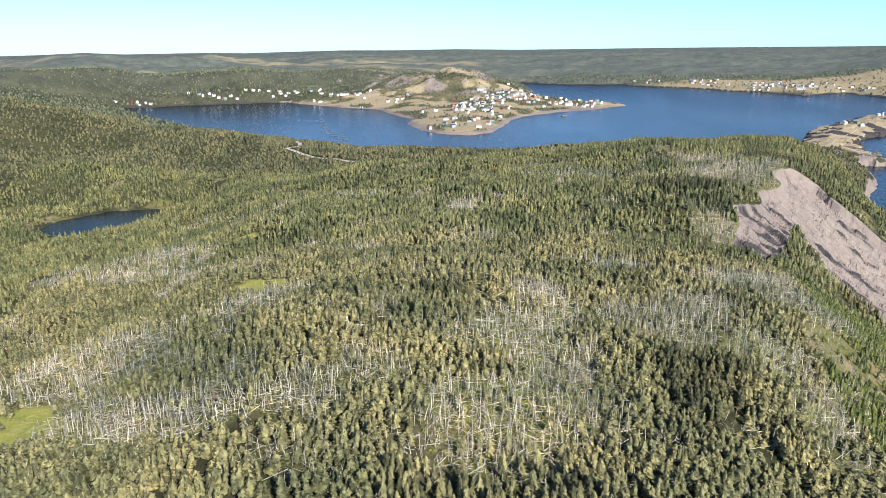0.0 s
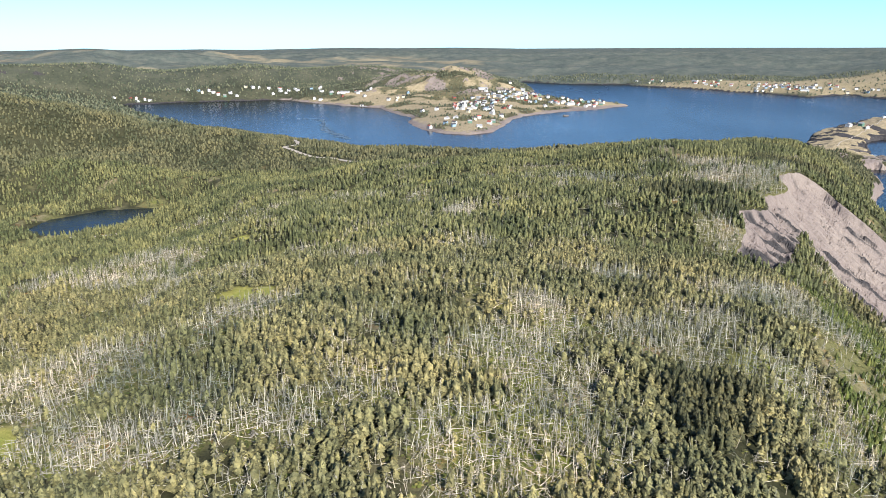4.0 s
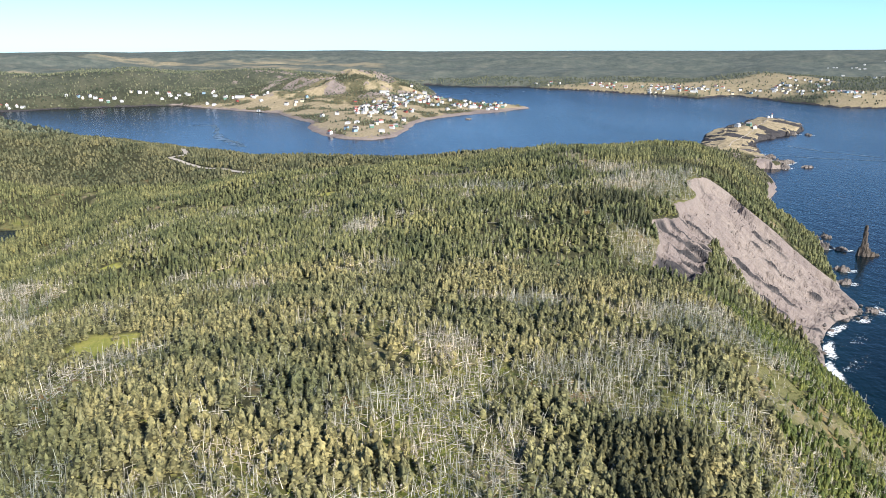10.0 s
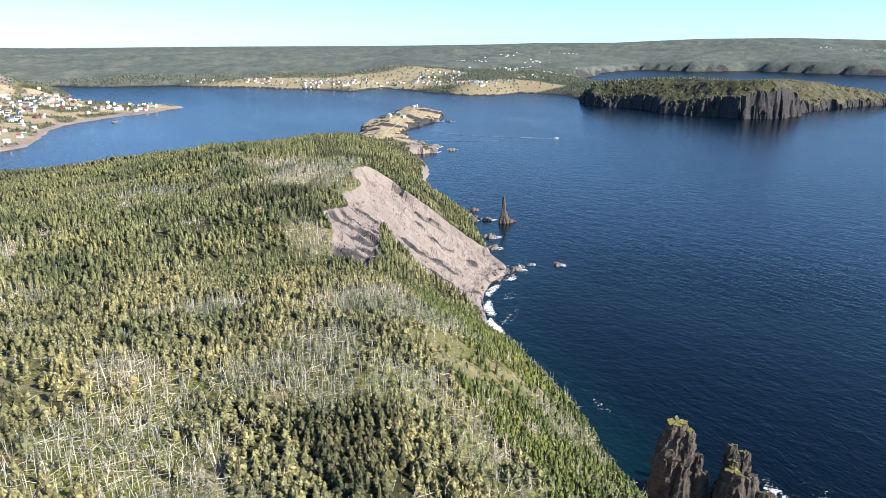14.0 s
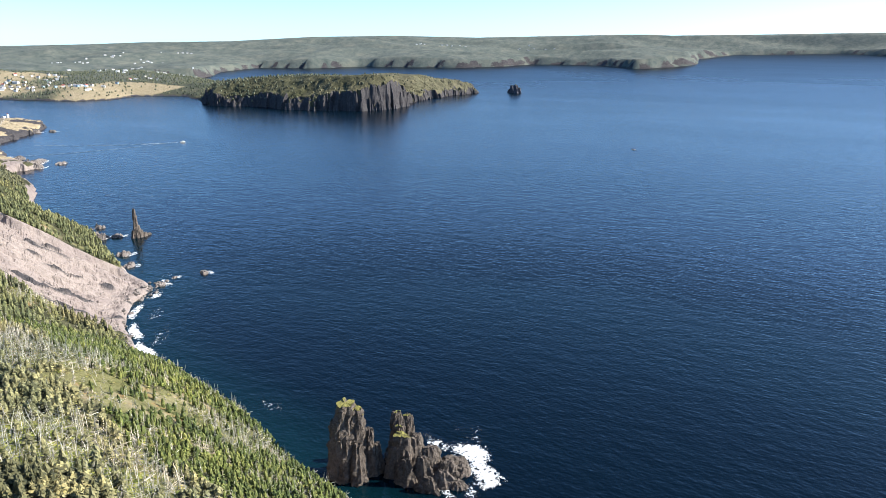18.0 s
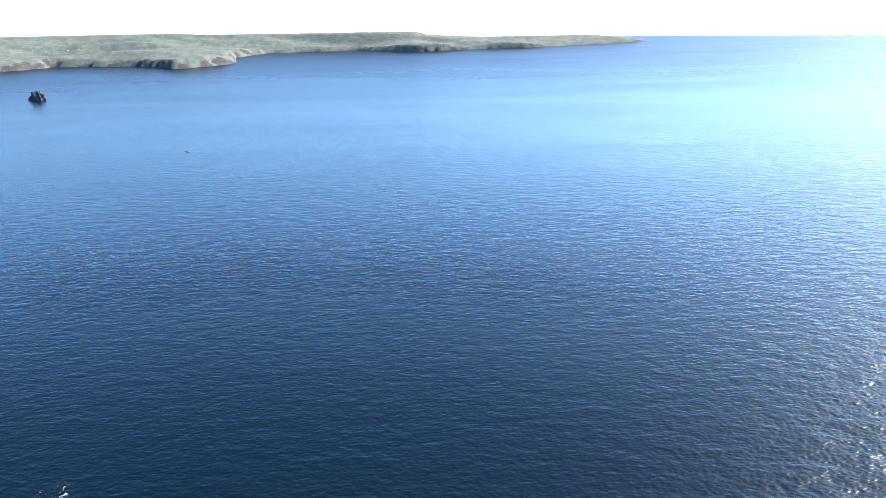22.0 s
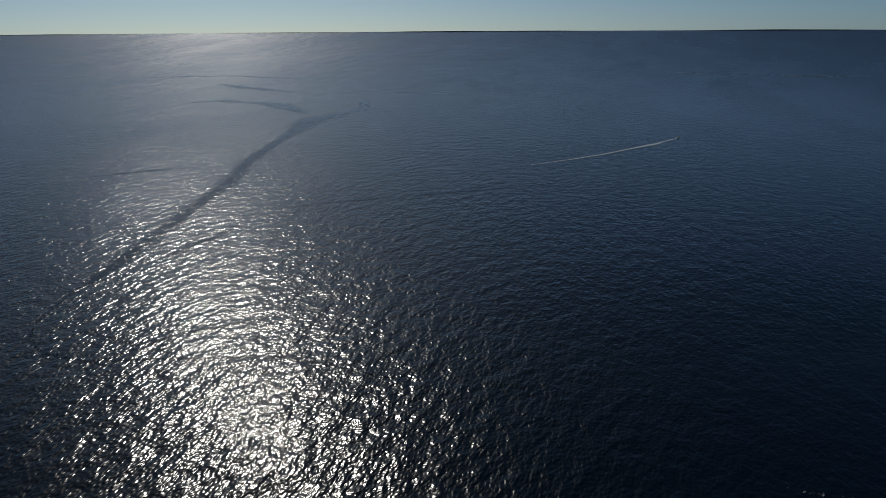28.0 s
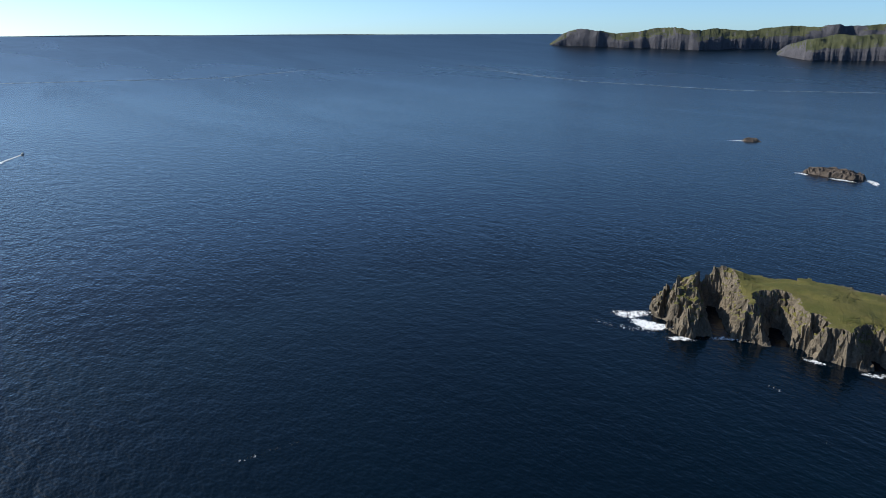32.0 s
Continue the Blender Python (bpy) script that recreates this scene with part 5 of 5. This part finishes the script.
def ribbon(name, line, widths, mat, label, z=0.25, kind="structure", category="water", n=60):
    """A band along a smooth line on the water."""
    line, t = np.array(line, float), np.linspace(0, 1, n)
    s = np.linspace(0, 1, len(line))
    x, y, w = (np.interp(t, s, line[:, 0]), np.interp(t, s, line[:, 1]), np.interp(t, np.linspace(0, 1, len(widths)), widths))
    for _ in range(3):
        x[1:-1], y[1:-1] = (x[:-2] + 2 * x[1:-1] + x[2:]) / 4, (y[:-2] + 2 * y[1:-1] + y[2:]) / 4
    dx, dy = np.gradient(x), np.gradient(y)
    d = np.hypot(dx, dy) + 1e-9
    cols = np.array([-1.5, -0.8, 0.0, 0.8, 1.5])
    sway = 0.5 * w * fbm(t * 100, t * 0, 12, 4, 201)
    wide = w * (1 + 0.5 * fbm(t * 100, t * 0 + 50, 9, 5, 203))
    off = sway[None] + cols[:, None] * wide[None]
    v = np.stack([(x[None] - (dy / d)[None] * off).ravel(), (y[None] + (dx / d)[None] * off).ravel(), np.full(off.size, z)], 1)
    i = (np.arange(4)[:, None] * n + np.arange(n - 1)[None]).ravel()
    dense = np.repeat(np.array([0.0, 0.7, 1.0, 0.7, 0.0]), n)
    ob = new(name, mesh_from(name, far_draw(v), np.stack([i, i + n, i + n + 1, i + 1], 1), mat, True, dense=dense))
    return tagged(ob, label, category, kind=kind)


ribbon("slick", [(640, -1700), (560, -1500), (606, -1330), (565, -1163), (498, -869), (443, -686), (402, -560), (373, -431), (358, -363)], (9, 16, 26, 12, 13, 9, 5, 1.5), M_CALM, "winding band of smooth slick water", n=260)
ribbon("slick", [(358, -363), (346, -330), (334, -312), (309, -297), (273, -294), (232, -310), (173, -326), (105, -315)], (0.5, 0.8, 1.0, 1.3, 0.9, 1.5, 1.6, 0.6), M_CALM, "thin curling edge of a slick on the water", n=200)
ribbon("slick", [(420, -1950), (520, -1900), (700, -1950), (800, -1900)], (4, 12, 12, 4), M_CALM, "winding band of smooth slick water", n=160)
ribbon("slick", [(330, -640), (250, -700), (160, -760), (60, -830)], (1, 3, 3.5, 1), M_CALM, "winding band of smooth slick water", n=160)
for bend, wide in (([(634, -731), (594, -769), (538, -809)], (3, 8, 2)), ([(1293, -2118), (1110, -1972), (922, -1889)], (8, 30, 6)), ([(665, -1408), (805, -1555), (976, -1617), (1042, -1548)], (14, 30, 20, 6)),
                   ([(1752, -2339), (1485, -2477), (1066, -2366)], (10, 22, 8)), ([(272, -285), (263, -320), (242, -345), (209, -376)], (0.8, 1.8, 2.2, 0.8)), ([(346, -468), (346, -491), (341, -574)], (2, 6, 2))):
    ribbon("slick", bend, wide, M_CALM, "winding band of smooth slick water", n=120)
ribbon("slick", [(-383, 1640), (-330, 1635), (-305, 1560), (-297, 1480), (-255, 1380), (-210, 1280)], (2, 5, 6, 8, 12, 10), M_WAKE, "pale curling current line in the bay")
ribbon("slick", [(-163, -2915), (-887, -2740), (-1489, -3145)], (20, 30, 10), M_WAKE, "pale current line far out on the sea")
ribbon("slick", [(-2168, -3036), (-1939, -2302), (-1822, -1779), (-1912, -1275), (-2162, -971)], (10, 22, 22, 18, 14), M_WAKE, "pale current line far out on the sea")
M_CHURN, nt, b = material("churned_water", 0.6, 0.3)
broken(nt, b, 0.3, 0.7)
color(nt, b, ramp(nt, grain(nt, 0.5, 5), (0.35, (0.2, 0.28, 0.32)), (0.6, (0.75, 0.78, 0.8))))
ribbon("wake", [(-78, -1200), (-40, -1130), (10, -1055), (60, -985), (119, -923)], (1.6, 4.0, 3.2, 2.2, 0.6), M_CHURN, "white wake behind the motor boat")
ribbon("wake", [(871, 982), (850, 1000), (826, 1020)], (0.8, 1.6, 0.8), M_CHURN, "white wake behind the motor boat")
ribbon("wake", [(850, 1004), (800, 1055), (760, 1115), (740, 1180)], (1.2, 3, 4, 2), M_WAKE, "fading wake on the dark sea")
ribbon("wake", [(846, 992), (780, 1010), (700, 1050), (640, 1100)], (1.0, 2.5, 3, 2), M_WAKE, "fading wake on the dark sea")


def motor_boat(at, heading, label):
    boat = thing("motor_boat", (0, 0, 0), label, "boat")
    n, v, f = 7, [], []
    for i in range(n):
        u = i / (n - 1)
        w = 1.35 * (1 - u ** 3.5) + 0.03
        for sx, z in ((-w, 1.0 + 0.45 * u), (-0.75 * w, -0.2), (0.75 * w, -0.2), (w, 1.0 + 0.45 * u)):
            v.append((sx, -4.2 + 8.4 * u, z))
    for i in range(n - 1):
        for s in range(4):
            f.append((4 * i + s, 4 * i + (s + 1) % 4, 4 * i + 4 + (s + 1) % 4, 4 * i + 4 + s))
    f.append((3, 2, 1, 0))
    part("hull", mesh_from("hull", np.array(v), f, M_WHITE), boat)

    def box(name, c, h, mat, label=""):
        q = np.array([(sx * h[0] + c[0], sy * h[1] + c[1], sz * h[2] + c[2]) for sz in (-1, 1) for sx, sy in ((-1, -1), (1, -1), (1, 1), (-1, 1))])
        q[4:, :2] = (q[4:, :2] - c[:2]) * 0.86 + c[:2]
        part(name, mesh_from(name, q, [(3, 2, 1, 0), (4, 5, 6, 7), (0, 1, 5, 4), (1, 2, 6, 5), (2, 3, 7, 6), (3, 0, 4, 7)], mat), boat, label)
    box("wheelhouse", (0, 0.8, 1.75), (0.9, 1.2, 0.75), M_WHITE)
    box("windscreen", (0, 1.95, 1.9), (0.8, 0.12, 0.35), M_GLASS)
    box("outboard_motor", (0, -4.4, 0.7), (0.22, 0.3, 0.6), M_TAR)
    boat.matrix_basis = pose(*at, 0, 0, heading)
    return boat


motor_boat((-80, -1207, 0.1), 155, "white motor boat under way far out at sea")
motor_boat((877, 977, 0.1), 235, "white motor boat crossing the mouth of the bay")

# ---- houses round the bay ----
def gable_house(w, d, h, rise, wall, roof, label, chimney=True, porch=False):
    """A clapboard house, its ridge along y, with door, windows and chimney."""
    house = thing("house", (0, 0, 0), label, "house", "houses round the bay")
    v = [(-w, -d, -1.5), (w, -d, -1.5), (w, d, -1.5), (-w, d, -1.5), (-w, -d, h), (w, -d, h), (w, d, h), (-w, d, h), (0, -d, h + rise), (0, d, h + rise)]
    bm = bmesh.new()
    q = [bm.verts.new(p) for p in v]
    for face in ((0, 1, 5, 8, 4), (2, 3, 7, 9, 6), (1, 2, 6, 5), (3, 0, 4, 7)):
        bm.faces.new([q[i] for i in face])
    me = bpy.data.meshes.new("wall")
    bm.to_mesh(me)
    bm.free()
    me.materials.append(wall)
    part("wall", me, house)
    o, t = 0.35, 0.22
    ex, ez = w + o, h - o * rise / w
    for side in (-1, 1):
        rv = np.array([(0, -d - o, h + rise), (0, d + o, h + rise), (side * ex, d + o, ez), (side * ex, -d - o, ez)])
        rv = np.concatenate([rv, rv + [0, 0, t]])
        part("roof_slope", mesh_from("roof_slope", rv, [(0, 1, 2, 3), (7, 6, 5, 4), (0, 4, 5, 1), (1, 5, 6, 2), (2, 6, 7, 3), (3, 7, 4, 0)], roof), house)

    def plate(name, c, hx, hz, axis, mat):
        n_ = 0.05
        s = np.array([(sx * (hx if axis == 1 else n_) + c[0], sy * (n_ if axis == 1 else hx) + c[1], sz * hz + c[2]) for sz in (-1, 1) for sx, sy in ((-1, -1), (1, -1), (1, 1), (-1, 1))])
        part(name, mesh_from(name, s, [(3, 2, 1, 0), (4, 5, 6, 7), (0, 1, 5, 4), (1, 2, 6, 5), (2, 3, 7, 6), (3, 0, 4, 7)], mat), house)
    for px in (-0.5 * w, 0.5 * w):
        plate("window", (px, -d - 0.03, h * 0.62), 0.5, 0.7, 1, M_GLASS)
    for py in (-0.5 * d, 0.5 * d):
        plate("window", (w + 0.03, py, h * 0.55), 0.5, 0.7, 0, M_GLASS)
    plate("door", (0, -d - 0.04, 0.95), 0.5, 1.0, 1, M_GREENP)
    if chimney:
        cv = np.array([(sx * 0.4, 0.4 * d + sy * 0.4, z) for z in (h + 0.4 * rise, h + rise + 1.0) for sx, sy in ((-1, -1), (1, -1), (1, 1), (-1, 1))])
        part("chimney", mesh_from("chimney", cv, [(3, 2, 1, 0), (4, 5, 6, 7), (0, 1, 5, 4), (1, 2, 6, 5), (2, 3, 7, 6), (3, 0, 4, 7)], M_ROOF_RED), house)
    return house


KINDS = [gable_house(3.6, 4.6, 5.6, 2.4, M_WHITE, M_ROOF_DARK, "white two-storey clapboard house with a dark gable roof"),
         gable_house(4.2, 5.6, 3.4, 2.6, M_WHITE, M_ROOF_GREY, "low white clapboard house with a grey roof"),
         gable_house(3.2, 4.2, 5.2, 2.2, M_CREAM, M_ROOF_DARK, "cream two-storey house with a dark roof"),
         gable_house(3.0, 5.2, 3.0, 2.0, M_RED, M_ROOF_DARK, "red ochre wooden store by the water", False),
         gable_house(3.4, 4.4, 4.6, 2.3, M_GREENP, M_ROOF_GREY, "green clapboard house with a grey roof"),
         gable_house(3.4, 4.8, 5.0, 2.3, M_WHITE, M_ROOF_RED, "white house with a dull red roof"),
         gable_house(5.0, 13.0, 4.6, 2.2, M_WHITE, M_ROOF_GREY, "long white shed with a grey roof", False),
         gable_house(3.2, 4.4, 4.8, 2.2, M_BLUEP, M_ROOF_DARK, "blue clapboard house with a dark roof")]
ODDS = [0, 0, 0, 1, 1, 1, 2, 3, 4, 5, 5, 7, 0, 1, 2]
CLUSTERS = [(60, 1790, 90, 150, 44), (110, 1970, 100, 110, 36), (180, 2080, 70, 80, 16), (0, 1490, 80, 80, 12), (320, 1950, 100, 50, 22), (-330, 2130, 80, 50, 14), (-180, 2010, 50, 40, 5), (-560, 2246, 120, 20, 14), (-780, 2172, 90, 14, 9), (-940, 2082, 50, 16, 6),
            (780, 2930, 60, 70, 6), (960, 2750, 60, 80, 16), (1080, 2560, 70, 80, 22), (1210, 2490, 90, 60, 18), (1380, 2330, 70, 90, 16), (1480, 2150, 70, 100, 16), (1560, 2400, 130, 120, 16), (1750, 2150, 120, 140, 8), (740, 1340, 20, 20, 3)]
HAMLETS = [(5080, 2920, 120, 60, 4), (5340, 2680, 160, 120, 5), (5950, 2380, 160, 160, 7), (2560, 3600, 90, 60, 8), (2900, 3760, 100, 90, 5), (2880, 3430, 90, 60, 7), (3350, 3640, 120, 80, 5), (2130, 2400, 120, 70, 12), (2650, 2460, 70, 40, 6), (1900, 2500, 120, 90, 10), (2250, 2800, 120, 80, 5)]
used, placed = set(), []
for cx, cy, rx, ry, number in CLUSTERS:
    made = tries = 0
    while made < number and tries < number * 12:
        tries += 1
        px, py = cx + rx * rng.normal(0, 0.6), cy + ry * rng.normal(0, 0.6)
        pz = float(land_height(np.array([px]), np.array([py]))[0])
        if pz < 2.5 or any((px - a) ** 2 + (py - c) ** 2 < 15 ** 2 for a, c in placed):
            continue
        placed.append((px, py))
        kind = ODDS[int(rng.integers(0, len(ODDS)))]
        if made == 3 and number > 12:
            kind = 6
        spot = far_draw(np.array([[px, py, pz]]))[0]
        k = float(min(1.0, np.hypot(spot[0], spot[1]) / np.hypot(px, py)))
        m = pose(*spot, 0, 0, float(rng.choice([20, 110, 35, 65, 150]) + rng.normal(0, 8))) @ Matrix.Scale(k, 4)
        if kind not in used:
            used.add(kind)
            KINDS[kind].matrix_basis = m
        else:
            copy_thing(KINDS[kind], m).scale = (k, k, k)
        made += 1

# hamlets far off along the northern shore
HV = np.array([(-1, -1, -0.5), (1, -1, -0.5), (1, 1, -0.5), (-1, 1, -0.5), (-1, -1, 1), (1, -1, 1), (1, 1, 1), (-1, 1, 1), (0, -1.05, 1.7), (0, 1.05, 1.7), (-1.1, -1.05, 0.95), (-1.1, 1.05, 0.95), (1.1, -1.05, 0.95), (1.1, 1.05, 0.95)])
HF = np.array([(0, 1, 5), (0, 5, 4), (1, 2, 6), (1, 6, 5), (2, 3, 7), (2, 7, 6), (3, 0, 4), (3, 4, 7), (4, 5, 8), (6, 7, 9), (8, 9, 11), (8, 11, 10), (9, 8, 12), (9, 12, 13)])
hv, hf, hm = [], [], []
for cx, cy, rx, ry, number in HAMLETS:
    px, py = cx + rx * rng.normal(0, 0.7, number), cy + ry * rng.normal(0, 0.7, number)
    for qx, qy, qz in zip(px, py, land_height(px, py)):
        if qz < 3:
            continue
        a, big = rng.uniform(0, 3.14), rng.uniform(0.8, 1.5)
        q = HV * [3.6 * big, 5.0 * big, 3.6]
        q = np.stack([q[:, 0] * math.cos(a) - q[:, 1] * math.sin(a), q[:, 0] * math.sin(a) + q[:, 1] * math.cos(a), q[:, 2]], 1) + [qx, qy, qz]
        hf.append(HF + len(hv) * len(HV)), hv.append(q), hm.append([0] * 10 + [1] * 4)
hamlets = new("far_houses", mesh_from("far_houses", far_draw(np.concatenate(hv)), np.concatenate(hf), [M_WHITE, M_ROOF_GREY], index=np.concatenate(hm)))
tagged(hamlets, "small white houses strewn along the distant shore", "houses", kind="stuff")


def box_mesh(name, c, h, mat, taper=1.0):
    q = np.array([(sx * h[0] * (taper if sz > 0 else 1) + c[0], sy * h[1] * (taper if sz > 0 else 1) + c[1], sz * h[2] + c[2]) for sz in (-1, 1) for sx, sy in ((-1, -1), (1, -1), (1, 1), (-1, 1))])
    return mesh_from(name, q, [(3, 2, 1, 0), (4, 5, 6, 7), (0, 1, 5, 4), (1, 2, 6, 5), (2, 3, 7, 6), (3, 0, 4, 7)], mat)


# the church with its tower
def height_at(px, py):
    return float(land_height(np.array([float(px)]), np.array([float(py)]))[0])


church = thing("church", (8, 1770, height_at(8, 1770)), "white wooden church with a pointed tower", "church")
part("nave", box_mesh("nave", (0, 0, 3.5), (6, 12, 4.5), M_WHITE), church)
part("nave_roof", box_mesh("nave_roof", (0, 0, 10.5), (6.6, 12.4, 2.5), M_ROOF_DARK, 0.15), church)
part("tower", box_mesh("tower", (0, -13.5, 7), (2.4, 2.4, 8), M_WHITE), church)
part("spire", box_mesh("spire", (0, -13.5, 18.5), (2.5, 2.5, 3.5), M_ROOF_DARK, 0.05), church)

# the light on the point
light = thing("lighthouse", (905, 1515, height_at(905, 1515)), "small white lighthouse on the rocky point", "lighthouse")
part("tower", mesh_from("light_tower", *pole([(0, 0, -1), (0, 0, 7)], [2.6, 1.9], 8), M_WHITE), light)
part("lantern", mesh_from("lantern", *pole([(0, 0, 7), (0, 0, 9)], [1.3, 1.3], 8), M_GLASS), light)
part("cap", mesh_from("light_cap", *pole([(0, 0, 9), (0, 0, 10.2)], [1.6, 0.1], 8), M_ROOF_RED), light)
part("keeper_shed", box_mesh("keeper_shed", (-7, 3, 1.5), (2.5, 3.5, 2.5), M_WHITE), light)

# the stage at the western shore
dock = thing("wharf", (-268, 1950, 0), "open white stage on piles at the water's edge", "wharf")
part("deck", box_mesh("deck", (0, 0, 1.6), (10, 7, 0.25), M_ROOF_GREY), dock)
for sx in (-9, -3, 3, 9):
    for sy in (-6, 6):
        part("pile", mesh_from("pile", *pole([(sx, sy, -2), (sx, sy, 1.4)], [0.3, 0.25], 6), M_BARK), dock)
part("store", box_mesh("store", (-5, 0, 4), (4, 5, 2.2), M_WHITE), dock)
part("store_roof", box_mesh("store_roof", (-5, 0, 7.2), (4.4, 5.3, 1.0), M_ROOF_DARK, 0.2), dock)
part("doorway", box_mesh("doorway", (-5, -5.05, 3.6), (1.6, 0.05, 1.6), M_GLASS), dock)

# gravel road through the woods, and the track to the point
def road(name, line, width, label):
    line, n = np.array(line, float), 80
    s, t = np.linspace(0, 1, len(line)), np.linspace(0, 1, n)
    x, y = np.interp(t, s, line[:, 0]), np.interp(t, s, line[:, 1])
    dx, dy = np.gradient(x), np.gradient(y)
    d = np.hypot(dx, dy) + 1e-9
    cols = [(x - dy / d * k * width, y + dx / d * k * width) for k in (-1, -0.4, 0.4, 1)]
    v = np.concatenate([np.stack([a, c, np.maximum(land_height(a, c), land_height(x, y)) + 0.35], 1) for a, c in cols])
    i = np.arange(n - 1)
    f = np.concatenate([np.stack([i + k * n, i + (k + 1) * n, i + (k + 1) * n + 1, i + k * n + 1], 1) for k in range(3)])
    ob = new(name, mesh_from(name, v, f[:, ::-1], M_GRAVEL))
    return tagged(ob, label, "road", kind="structure")


road("road", ROAD, 3.0, "pale gravel road winding through the fir woods")
road("track", [(560, 1040), (590, 1100), (620, 1150), (680, 1230), (740, 1300), (820, 1400), (890, 1500)], 0.8, "worn gravel track along the grassy point")
road("track", [(-345, 545), (-330, 552), (-316, 548), (-300, 556)], 2.5, "bare gravel track beside the pond")
